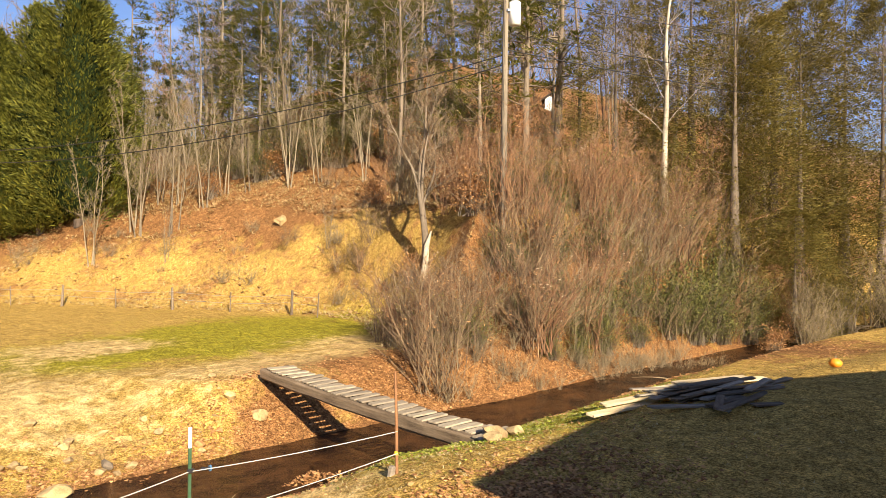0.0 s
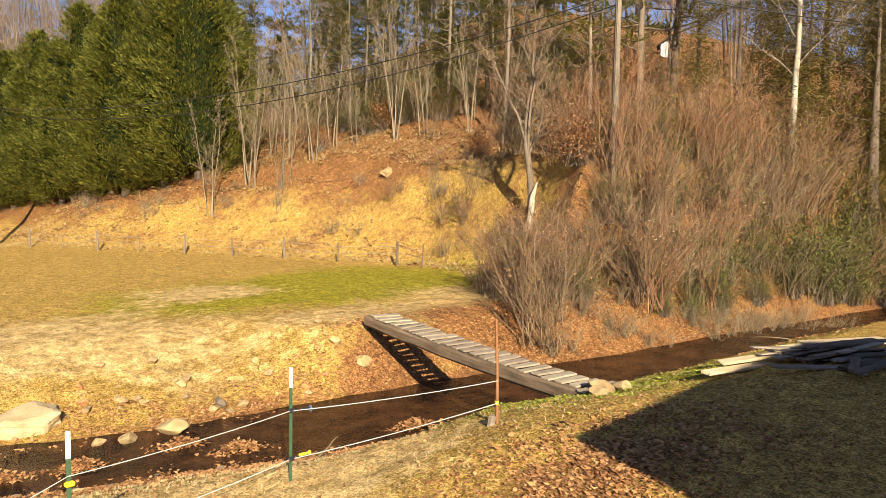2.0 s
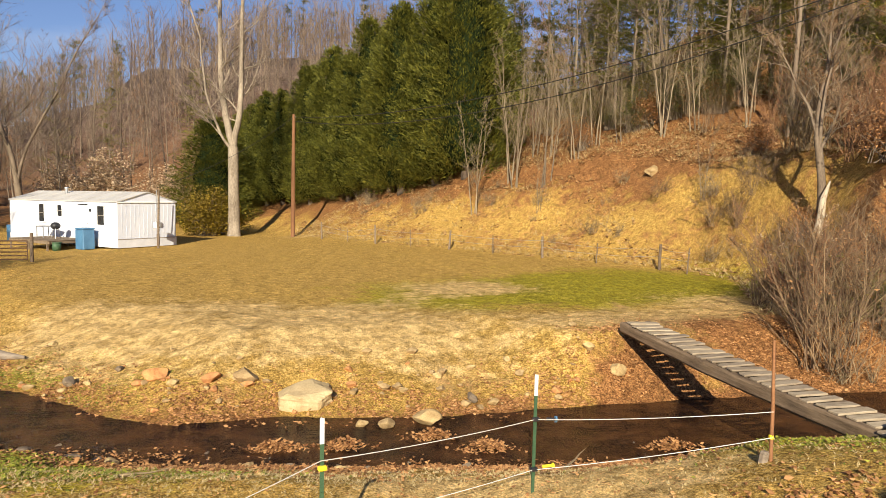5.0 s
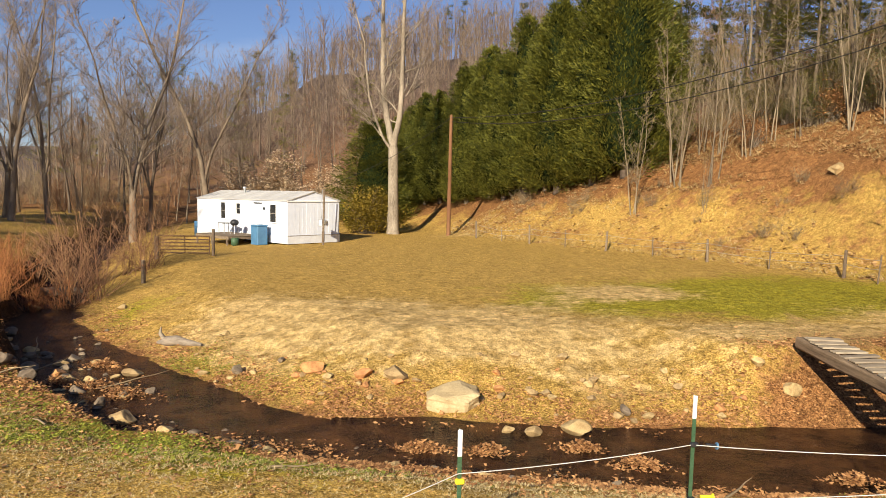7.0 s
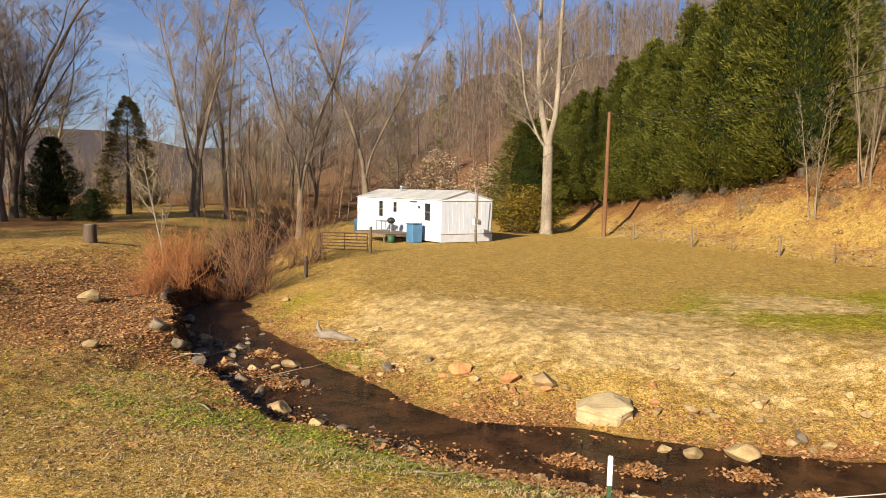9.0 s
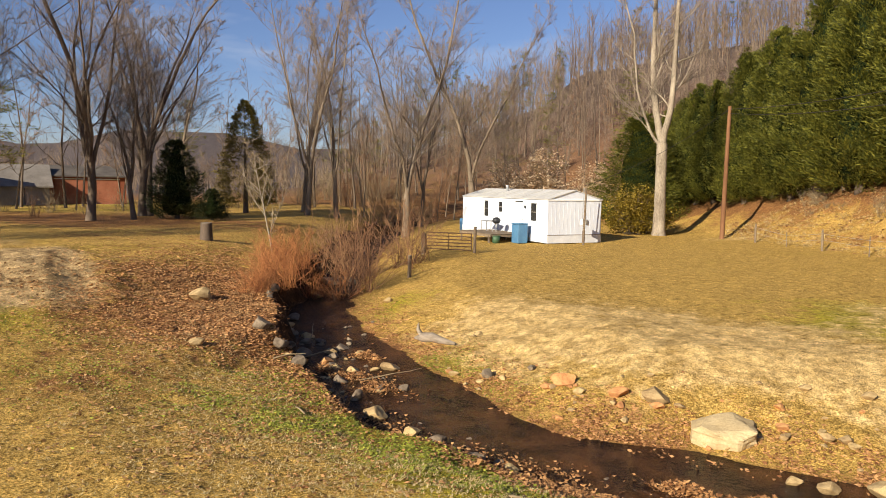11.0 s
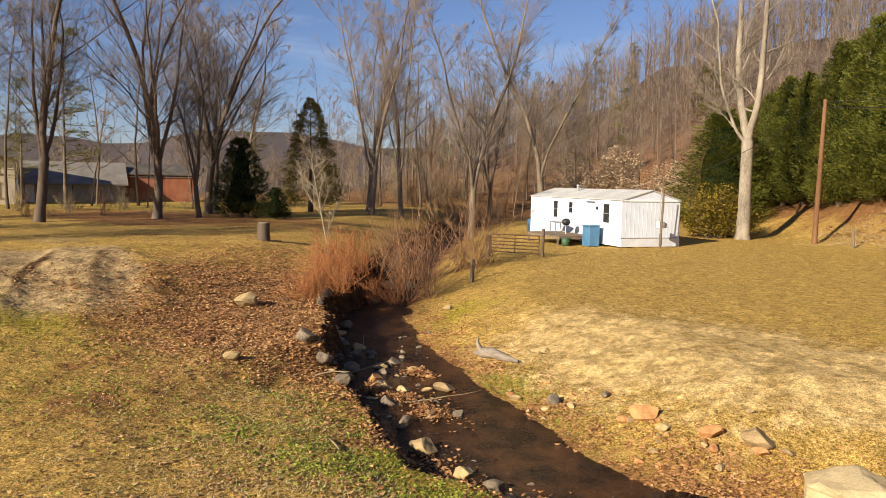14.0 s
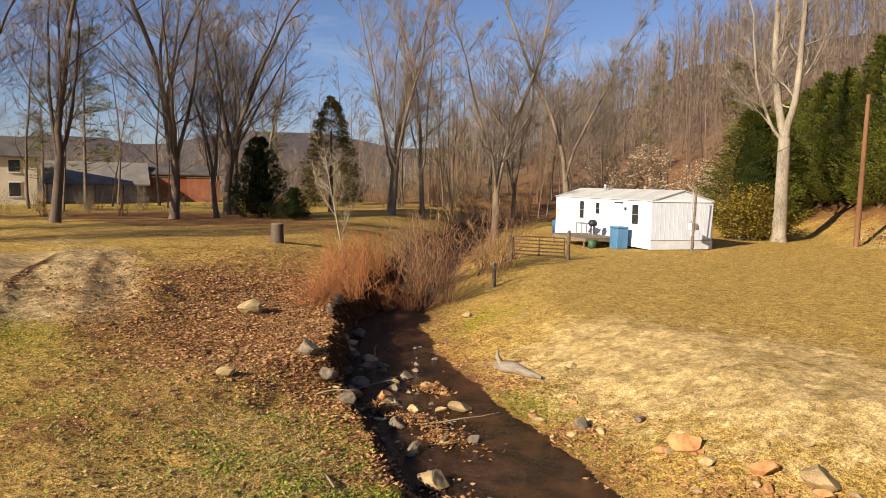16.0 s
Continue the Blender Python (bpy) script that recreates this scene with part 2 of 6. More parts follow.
def ground_material():
    m, n, l, b = shader("ground", 0.95, 0.1)
    tcn = n.new("ShaderNodeTexCoord").outputs["Object"]

    def attr(name):
        k = n.new("ShaderNodeAttribute")
        k.attribute_name = name
        return k.outputs["Fac"]

    big = noise_node(n, l, 0.35, 5.0, tcn)
    mid = noise_node(n, l, 2.2, 6.0, tcn, 0.65)
    fine = noise_node(n, l, 14.0, 5.0, tcn, 0.7)
    tiny = noise_node(n, l, 60.0, 3.0, tcn, 0.7)
    speck = math_node(n, l, "ADD", math_node(n, l, "MULTIPLY", fine, 0.55), math_node(n, l, "MULTIPLY", tiny, 0.45))
    wide = math_node(n, l, "ADD", math_node(n, l, "MULTIPLY", mid, 0.6), math_node(n, l, "MULTIPLY", speck, 0.4))
    straw = blend(n, l, remap(n, l, speck, 0.42, 0.58), (0.29, 0.16, 0.031), (0.68, 0.44, 0.125))
    green = blend(n, l, remap(n, l, speck, 0.42, 0.58), (0.17, 0.135, 0.010), (0.50, 0.41, 0.042))
    soil = blend(n, l, remap(n, l, wide, 0.36, 0.64), (0.46, 0.285, 0.09), (0.76, 0.53, 0.235))
    leaf = blend(n, l, remap(n, l, speck, 0.41, 0.59), (0.12, 0.044, 0.015), (0.40, 0.20, 0.075))
    mud = blend(n, l, remap(n, l, wide, 0.36, 0.64), (0.045, 0.022, 0.010), (0.12, 0.06, 0.025))
    track = blend(n, l, remap(n, l, wide, 0.36, 0.64), (0.31, 0.20, 0.09), (0.56, 0.39, 0.19))
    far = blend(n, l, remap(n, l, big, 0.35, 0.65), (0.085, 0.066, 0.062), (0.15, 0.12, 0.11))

    def zone(name, soft):
        s = math_node(n, l, "ADD", attr(name), math_node(n, l, "MULTIPLY", math_node(n, l, "SUBTRACT", wide, 0.5), soft))
        s = math_node(n, l, "ADD", s, math_node(n, l, "MULTIPLY", math_node(n, l, "SUBTRACT", big, 0.5), soft * 0.6))
        return remap(n, l, s, 0.36, 0.64)

    col = blend(n, l, zone("green", 1.5), straw, green)
    col = blend(n, l, zone("soil", 1.4), col, soil)
    col = blend(n, l, zone("leaf", 1.8), col, leaf)
    col = blend(n, l, zone("track", 0.7), col, track)
    col = blend(n, l, zone("mud", 0.5), col, mud)
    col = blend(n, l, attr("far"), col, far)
    clump = noise_node(n, l, 5.5, 5.0, tcn, 0.7)
    grit = noise_node(n, l, 28.0, 4.0, tcn, 0.75)
    tone = math_node(n, l, "MULTIPLY", remap(n, l, clump, 0.32, 0.62, 0.55, 1.20), remap(n, l, grit, 0.38, 0.60, 0.52, 1.28))
    tone = math_node(n, l, "MULTIPLY", tone, remap(n, l, mid, 0.32, 0.66, 0.78, 1.15))
    shade = n.new("ShaderNodeVectorMath")
    shade.operation = "SCALE"
    l.new(col, shade.inputs[0])
    l.new(tone, shade.inputs["Scale"])
    l.new(shade.outputs[0], b.inputs["Base Color"])
    bumped(n, l, b, math_node(n, l, "ADD", clump, speck), 0.8, 0.06)
    return m


GROUND = ground_material()


def water_material():
    m, n, l, b = shader("stream_water", 0.16, 0.4)
    tcn = n.new("ShaderNodeTexCoord").outputs["Object"]
    f = noise_node(n, l, 1.3, 6.0, tcn, 0.65)
    l.new(blend(n, l, remap(n, l, f, 0.42, 0.66), (0.010, 0.005, 0.003), (0.085, 0.036, 0.013)), b.inputs["Base Color"])
    b.inputs["IOR"].default_value = 1.33
    mp = n.new("ShaderNodeMapping")
    mp.inputs["Scale"].default_value = (0.6, 1.5, 1.0)
    l.new(tcn, mp.inputs["Vector"])
    r = math_node(n, l, "ADD", noise_node(n, l, 7.0, 5.0, mp.outputs["Vector"], 0.7), noise_node(n, l, 2.2, 3.0, tcn))
    bumped(n, l, b, r, 1.0, 0.12)
    return m


WATER = water_material()


# ---- ground ----
def hashed(ix, iy, seed):
    h = np.sin(ix * 127.1 + iy * 311.7 + seed * 74.7) * 43758.5453
    return h - np.floor(h)


def vnoise(x, y, seed=0):
    """Smooth value noise between 0 and 1."""
    ix, iy = np.floor(x), np.floor(y)
    fx, fy = x - ix, y - iy
    fx, fy = fx * fx * (3 - 2 * fx), fy * fy * (3 - 2 * fy)
    a = hashed(ix, iy, seed) * (1 - fx) + hashed(ix + 1, iy, seed) * fx
    b = hashed(ix, iy + 1, seed) * (1 - fx) + hashed(ix + 1, iy + 1, seed) * fx
    return a * (1 - fy) + b * fy


def fbm(x, y, seed=0, octaves=4):
    total, amp = 0.0, 0.5
    for k in range(octaves):
        total = total + amp * (vnoise(x * 2 ** k, y * 2 ** k, seed + k) - 0.5)
        amp *= 0.55
    return total


def smooth(t):
    t = np.clip(t, 0, 1)
    return t * t * (3 - 2 * t)


def along(x, y, line):
    """Distance to a polyline of (x, y, value) and the value at the nearest place, and which side (positive to its left)."""
    best, val, side = np.full(np.shape(x), 1e9), np.zeros(np.shape(x)), np.zeros(np.shape(x))
    for (ax, ay, av), (bx, by, bv) in zip(line, line[1:]):
        ux, uy = bx - ax, by - ay
        k = np.clip(((x - ax) * ux + (y - ay) * uy) / (ux * ux + uy * uy), 0, 1)
        d = np.hypot(x - ax - k * ux, y - ay - k * uy)
        near = d < best
        best, val = np.where(near, d, best), np.where(near, av + k * (bv - av), val)
        side = np.where(near, ux * (y - ay) - uy * (x - ax), side)
    return best, val, side


def inside(x, y, ring):
    """Whether places lie within a closed ring."""
    hit = np.zeros(np.shape(x), bool)
    for (ax, ay), (bx, by) in zip(ring, ring[1:] + ring[:1]):
        if ay != by:
            hit ^= ((ay > y) != (by > y)) & (x < ax + (y - ay) * (bx - ax) / (by - ay))
    return hit


# the stream's middle line from upstream to downstream, with half its width
STREAM = [(90, 20, 1.2), (40, 18.2, 1.1), (25, 16.4, 1.0), (19, 15.6, 1.1), (14.5, 14.6, 1.2), (11.5, 14.3, 1.35), (8.5, 13.9, 1.5), (6, 13.5, 1.6), (3.5, 13.0, 1.65),
          (1.2, 12.9, 1.35), (-1.5, 13.15, 1.45), (-3.9, 12.95, 1.1), (-6.4, 13.6, 1.45), (-8.5, 15.15, 1.55), (-11.05, 17.05, 1.6), (-13.95, 19.7, 1.3),
          (-17.0, 23.2, 1.1), (-21.5, 30.8, 1.1), (-28, 42, 1.1), (-42, 70, 1.2), (-60, 130, 1.2)]
WATER_Z = -0.9
# the foot of the wooded hill; the value is how much of its full height the bank has there
TOE = [(-60, 150, 0.5), (-34, 100, 0.45), (-19, 76, 0.45), (-8, 58, 0.5), (0.5, 48, 0.85), (9.3, 36.6, 1.0), (13.6, 30.5, 1.0), (14.5, 26.0, 1.0), (12.6, 21.5, 1.0),
       (11.4, 18.6, 1.0), (16, 17.3, 1.0), (26, 18.2, 1.0), (60, 21, 1.0), (300, 40, 1.0)]


NORTH_RING = [p[:2] for p in STREAM] + [(-90, 9000), (9000, 9000), (9000, 30)]
HILL_RING = [p[:2] for p in TOE] + [(9000, 60), (9000, 9000), (-60, 9000)]


def north_of_stream(x, y):
    return inside(x, y, NORTH_RING)


def on_hill(x, y):
    return inside(x, y, HILL_RING)


def ground_z(x, y, fine=True):
    x, y = np.asarray(x, float), np.asarray(y, float)
    ds, hw, side = along(x, y, STREAM)
    far_side = north_of_stream(x, y)
    wob = (0.35 * fbm(x * 0.9, y * 0.9, 3) + smooth((-x - 3) / 4) * (0.8 * fbm(x * 0.7, y * 0.7, 13) + 0.35 * fbm(x * 2.2, y * 2.2, 14))) if fine else 0
    d = ds - hw + wob
    lawn = 0.12 + 0.85 * smooth((x - 1.5) / 5.0) * smooth((11.0 - y) / 5) + 0.35 * smooth((x - 8) / 6) * 0.6 + 1.0 * smooth((-x - 12) / 12) + 0.25 * smooth((6 - y) / 8) * smooth((4 - x) / 6)
    lawn = lawn + 0.12 * np.exp(-(((x + 24) / 3.0) ** 2 + ((y - 16) / 2.5) ** 2))
    field = 0.35 + 0.018 * np.clip(x, -40, 12) + 0.008 * np.clip(y - 25, -10, 40) + 0.12 * np.exp(-(((x - 6) / 4) ** 2 + ((y - 17.5) / 2.5) ** 2))
    # far bank: gentle on the bend, steep under the footbridge; near bank short and cut
    wide_far = 4.6 - 2.6 * smooth((x - 2.5) / 3.5) + 0.6 * np.sin(x * 0.7)
    wide_near = 3.1 - 1.75 * smooth((-x - 8) / 4)
    top = np.where(far_side, field, lawn)
    wide = np.where(far_side, wide_far, wide_near)
    k = np.clip(d / wide, 0, 1)
    shape = np.where(far_side, 0.55 * k + 0.45 * smooth(k), np.where(x < -8, 1 - (1 - k) ** (1.2 + 0.9 * smooth((-x - 11) / 2)), 0.8 * k + 0.2 * smooth(k)))
    z = WATER_Z + (top - WATER_Z) * shape
    cut = 0.40 + 0.65 * smooth((-x - 11.3) / 1.6)
    ledge = WATER_Z + cut * smooth(d / 0.4) + (lawn - WATER_Z - cut) * np.clip((d - 0.2) / 5.0, 0, 1) ** 0.9
    z = np.where(far_side, z, z + (ledge - z) * smooth((-x - 3) / 3))
    z = np.where(d < 0, WATER_Z - 0.28 * smooth(-d / 0.5), z)
    # the hill
    dt, full, tside = along(x, y, TOE)
    dt = np.where(on_hill(x, y), dt, 0)
    dt = np.maximum(0, dt + 1.2 * fbm(x * 0.15, y * 0.15, 11) * smooth(dt / 4))
    hill = full * 5.2 * smooth(dt / (8.2 - 3.0 * smooth((x - 13) / 6))) + (0.36 + 0.06 * smooth((x - 10) / 15)) * np.clip(dt - 6.0, 0, 60) * (0.35 + 0.65 * smooth((full - 0.4) / 0.5)) + 0.10 * np.clip(dt - 66.5, 0, 150)
    z = z + hill
    if fine:
        z = z + 0.16 * fbm(x * 0.45, y * 0.45, 21) * smooth(np.abs(d) / 1.5) + 0.12 * fbm(x * 2.4, y * 2.4, 5) * smooth(np.abs(d) / 0.6)
        z = z + smooth(dt / 3) * (0.9 * fbm(x * 0.28, y * 0.28, 31) + 0.30 * fbm(x * 1.1, y * 1.1, 33))
        # ruts of the track on the lawn
        tu, tv = (y - 15) * 0.44 - (x + 23.5) * 0.9, (x + 23.5) * 0.44 + (y - 15) * 0.9
        rut = np.exp(-((tu / 6.5) ** 4 + (tv / 2.6) ** 4))
        z = z + rut * (0.09 * np.sin(1.9 * tv + 2.5 * fbm(tu * 0.3, tv * 0.3, 8)) + 0.22 * fbm(x * 1.7, y * 1.7, 9))
        tw = 0.57 * x + 0.82 * y + 0.5 * fbm(x * 0.5, y * 0.5, 18)
        clods = sum(np.exp(-(((tw - c) / 0.26) ** 2)) for c in (-1.7, 0.15, 2.0))
        z = z + rut * clods * (0.08 + 0.22 * fbm(x * 2.6, y * 2.6, 19))
        z = z + 0.30 * np.exp(-((tu / 7.0) ** 4)) * np.exp(-(((tv - 2.3) / 0.6) ** 2)) * (0.5 + 1.2 * fbm(tu * 0.9, tv, 10))
    # low rise beyond the home, then mountains on the horizon
    r = np.hypot(x, y)
    z = z + 30 * np.exp(-(((x + 10) / 70) ** 2 + ((y - 210) / 60) ** 2)) + 12 * np.exp(-(((x + 75) / 35) ** 2 + ((y - 190) / 50) ** 2))
    az = np.arctan2(x, y)
    ridge = 0.55 + 0.9 * fbm(az * 7 + 4, az * 0 + 2.0, 41, 5) + 0.25 * np.sin(az * 5.3 + 0.4)
    z = z + smooth((r - 700) / 1500) * 2100 * 0.085 * np.clip(ridge, 0.25, 1.4) * 0.95
    return z


def gz(x, y):
    return float(ground_z(np.array([x]), np.array([y]))[0])


def axis_steps(a, b, step, lo, hi, grow):
    mid = list(np.arange(a, b, step))
    s, v, left = step, a, []
    while v > lo:
        s *= grow
        v -= s
        left.append(v)
    s, v, right = step, mid[-1], []
    while v < hi:
        s *= grow
        v += s
        right.append(v)
    return np.array(left[::-1] + mid + right)


def mesh_object(name, verts, faces, material, parent=None, shade=True):
    me = bpy.data.meshes.new(name)
    me.from_pydata(verts, [], faces)
    if shade:
        me.shade_smooth()
    me.materials.append(material)
    ob = new(name, me)
    if parent is not None:
        ob.parent = parent
    return ob


def build_ground():
    xs = axis_steps(-27, 17, 0.17, -3600, 3600, 1.075)
    ys = axis_steps(4.5, 22, 0.16, -900, 3900, 1.065)
    X, Y = np.meshgrid(xs, ys)
    Z = ground_z(X, Y)
    nx, ny = len(xs), len(ys)
    verts = np.stack([X.ravel(), Y.ravel(), Z.ravel()], 1)
    idx = np.arange(nx * ny).reshape(ny, nx)
    quads = np.stack([idx[:-1, :-1].ravel(), idx[:-1, 1:].ravel(), idx[1:, 1:].ravel(), idx[1:, :-1].ravel()], 1)
    me = bpy.data.meshes.new("ground")
    me.from_pydata(verts.tolist(), [], quads.tolist())
    me.shade_smooth()
    me.materials.append(GROUND)
    x, y = X.ravel(), Y.ravel()
    ds, hw, side = along(x, y, STREAM)
    north = north_of_stream(x, y)
    d = ds - hw
    dt, full, ts = along(x, y, TOE)
    dt = np.where(on_hill(x, y), dt, 0)
    blob = lambda cx, cy, rx, ry: np.exp(-(((x - cx) / rx) ** 2 + ((y - cy) / ry) ** 2))
    green = 0.11 + 0.75 * blob(9, 25.5, 6, 4.5) + 0.6 * blob(3, 23.5, 5, 3.5) + 0.25 * blob(14, 25, 4, 5) + 0.95 * blob(8.4, 9.8, 3.8, 2.4) + 0.45 * blob(14, 12.5, 6, 2) + 0.25 * blob(-3.5, 9.3, 2.2, 1.2)
    green = green + 0.5 * blob(-7, 11.7, 2.4, 1.2) + 0.45 * blob(-4.3, 10.6, 1.6, 0.7) + 0.45 * blob(-10.5, 12.8, 1.6, 0.8) + 0.25 * blob(-14, 9.5, 5, 2.5) + 0.4 * blob(-18, 11.5, 2.5, 1.2) + 0.3 * blob(-30, 22, 9, 5) + 0.3 * smooth((-x - 52) / 8) + 0.10 * north * smooth((y - 26) / 6)
    green = green + 0.5 * blob(-8.5, 17.6, 1.0, 1.3) + 0.45 * blob(-14, 24, 1.5, 2.5) + 0.3 * blob(-3, 9.2, 3, 1)
    soil = 0.12 + 0.75 * blob(3.6, 25.5, 2.6, 2.3) + 0.5 * blob(-2, 21, 5, 2.6) + 0.6 * blob(-8, 21.5, 3.5, 3) + 0.3 * blob(8, 18.5, 3, 2) + 0.5 * blob(12, 20, 3, 4) + 0.5 * north * blob(0, 17.8, 9, 2.2) + 0.65 * blob(2.2, 7.8, 3.2, 1.3)
    soil = soil + 0.18 * smooth(dt / 2) * smooth((9 - dt) / 4) * smooth((x + 2) / 6) * smooth((30 - x) / 8) + 0.4 * blob(-5.5, 54, 3, 2) + 0.5 * blob(21, 17.6, 2, 0.8)
    leaf = 0.10 + 0.75 * smooth((dt - 3.5) / 5) + 0.32 * smooth(dt / 2) + 0.45 * np.exp(-np.maximum(d, 0) / 0.8) * (d > -0.2) + 0.42 * blob(-14.5, 15.0, 3.2, 3.2) + 0.5 * blob(7, 15.6, 1.5, 1.3) + 0.75 * blob(12.5, 17, 4, 1.5)
    leaf = leaf + 0.6 * blob(5.0, 5.2, 1.8, 0.8) + 0.75 * blob(-48, 36, 18, 9) + 0.28 * blob(-30, 24, 8, 5) + 0.25 * blob(-13, 10, 9, 5) + 0.3 * blob(-19, 18, 4, 4) + 0.5 * blob(-18, 20, 3, 4) + 0.6 * blob(24, 12, 5, 3) + 0.8 * blob(20, 19, 9, 2.5) + 0.55 * smooth((y - 62) / 20) + 0.2 * blob(-6.5, 15.8, 2, 1.0)
    tu, tv = (y - 15) * 0.44 - (x + 23.5) * 0.9, (x + 23.5) * 0.44 + (y - 15) * 0.9
    track = 1.1 * np.exp(-((tu / 6.3) ** 4 + (tv / 2.5) ** 4)) + 0.5 * blob(-33, 20, 5, 2.5)
    gy, gx = np.gradient(Z, ys, xs)
    steep = np.hypot(gx, gy).ravel()
    mud = np.maximum(smooth(-(d - 0.05) / 0.25), smooth((steep - 0.55) / 0.4) * (d < 1.6) * (x < -4) * ~north)
    mud = np.maximum(mud, 0.75 * (d < 0.4) * (x < -4) * (x > -24) * ~north)
    tw = 0.57 * x + 0.82 * y + 0.5 * fbm(x * 0.5, y * 0.5, 18)
    for c, strength in ((-1.7, 0.72), (0.15, 0.58), (2.0, 0.62)):
        mud = np.maximum(mud, strength * np.exp(-(((tw - c) / 0.32) ** 2)) * np.exp(-((tu / 5.5) ** 4 + (tv / 3.2) ** 4)))
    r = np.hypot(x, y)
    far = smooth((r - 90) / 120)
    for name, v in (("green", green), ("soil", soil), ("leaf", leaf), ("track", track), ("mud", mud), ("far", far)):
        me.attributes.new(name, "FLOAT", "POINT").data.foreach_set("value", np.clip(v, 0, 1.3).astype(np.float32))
    return tagged(new("ground", me), "rough winter grass, bare soil and leaf litter sloping to a creek", "ground", kind="structure")


build_ground()


def build_water():
    """The stream's surface: a strip a little wider than the bed, so that the banks cut its edge."""
    pts = [Vector((p[0], p[1])) for p in STREAM]
    verts, faces = [], []
    samples = []
    for a, b, wa, wb in zip(pts, pts[1:], [p[2] for p in STREAM], [p[2] for p in STREAM][1:]):
        n = max(2, int((b - a).length / 0.5))
        samples += [(a.lerp(b, k / n), wa + (wb - wa) * k / n) for k in range(n)]
    for k, (p, w) in enumerate(samples):
        q = samples[min(k + 1, len(samples) - 1)][0] - samples[max(k - 1, 0)][0]
        s = Vector((-q.y, q.x)).normalized() * (w + 0.55)
        for f in (-1, -0.5, 0, 0.5, 1):
            verts.append((p.x + s.x * f, p.y + s.y * f, WATER_Z))
        if k:
            for j in range(4):
                o = (k - 1) * 5 + j
                faces.append((o, o + 1, o + 6, o + 5))
    ob = mesh_object("water", verts, faces, WATER)
    return tagged(ob, "shallow brown creek water with small ripples", "water", kind="structure")


build_water()


# ---- builders ----
def part(name, bm, material, parent, label="", smooth_faces=False):
    """Links a bmesh as one mesh object under a thing or a part."""
    me = bpy.data.meshes.new(name)
    bm.to_mesh(me)
    bm.free()
    if smooth_faces:
        me.shade_smooth()
    me.materials.append(material)
    ob = new(name, me)
    if parent is not None:
        ob.parent = parent
    return tagged(ob, label)


def thing(name, m, label, category, group=""):
    ob = new(name)
    ob.empty_display_size = 0.2
    ob.matrix_basis = m
    return tagged(ob, label, category, group)


def box(bm, size, m=Matrix(), bevel=0.0):
    r = bmesh.ops.create_cube(bm, size=1.0, matrix=m @ Matrix.Diagonal((*size, 1)))
    if bevel:
        es = list({e for v in r["verts"] for e in v.link_edges})
        bmesh.ops.bevel(bm, geom=es, offset=bevel, segments=1, affect="EDGES")
    return bm


def boxed(size, m=Matrix(), bevel=0.0):
    return box(bmesh.new(), size, m, bevel)


def cyl(bm, a, b, r1, r2=None, sides=10):
    a, b = Vector(a), Vector(b)
    q = (b - a).to_track_quat("Z", "Y").to_matrix().to_4x4()
    bmesh.ops.create_cone(bm, cap_ends=True, segments=sides, radius1=r1, radius2=r1 if r2 is None else r2, depth=(b - a).length, matrix=Matrix.Translation((a + b) / 2) @ q)
    return bm


class Tubes:
    """Many tapered tubes gathered into one mesh."""

    def __init__(self):
        self.v, self.f = [], []

    def add(self, pts, radii, sides):
        base = len(self.v)
        up = Vector((0.3, 0.2, 1)) if abs((pts[-1] - pts[0]).normalized().z) < 0.9 else Vector((1, 0.2, 0))
        for k, p in enumerate(pts):
            t = pts[min(k + 1, len(pts) - 1)] - pts[max(k - 1, 0)]
            a = t.cross(up)
            a.normalize()
            b = t.cross(a)
            b.normalize()
            for s in range(sides):
                w = 2 * math.pi * s / sides
                self.v.append(p + (a * math.cos(w) + b * math.sin(w)) * radii[k])
        for k in range(len(pts) - 1):
            for s in range(sides):
                o, s2 = base + k * sides, (s + 1) % sides
                self.f.append((o + s, o + s2, o + sides + s2, o + sides + s))

    def spike(self, p, q, r):
        """A thin three-sided twig that ends in a point."""
        t = q - p
        a = t.cross(Vector((0.3, 0.2, 1)))
        a.normalize()
        b = t.cross(a)
        b.normalize()
        o = len(self.v)
        self.v += [p + a * r, p - a * r * 0.5 + b * r * 0.87, p - a * r * 0.5 - b * r * 0.87, q]
        self.f += [(o, o + 1, o + 3), (o + 1, o + 2, o + 3), (o + 2, o, o + 3)]

    def put(self, name, material, parent):
        return mesh_object(name, [tuple(p) for p in self.v], self.f, material, parent)


class Leaves:
    """Many small leaves gathered into one mesh: each two triangles folded along the middle."""

    def __init__(self):
        self.v, self.f = [], []

    def add(self, p, axis, across, length, width, fold=0.2):
        o = len(self.v)
        n = axis.cross(across)
        self.v += [p, p + axis * length * 0.5 + across * width * 0.5 + n * fold * width, p + axis * length, p + axis * length * 0.5 - across * width * 0.5 + n * fold * width]
        self.f += [(o, o + 1, o + 2), (o, o + 2, o + 3)]

    def put(self, name, material, parent=None):
        return mesh_object(name, [tuple(p) for p in self.v], self.f, material, parent, False)


def rand_dir(rng, z=0.0, spread=1.0):
    a = rng.uniform(0, 2 * math.pi)
    return Vector((math.cos(a), math.sin(a), z + rng.uniform(-0.3, 0.3) * spread)).normalized()


def bent(rng, p, d, length, n, wobble, lift):
    pts = [p.copy()]
    d = d.copy()
    for _ in range(n):
        d = (d + Vector((rng.gauss(0, wobble), rng.gauss(0, wobble), rng.gauss(0, wobble) + lift))).normalized()
        p = p + d * (length / n)
        pts.append(p.copy())
    return pts


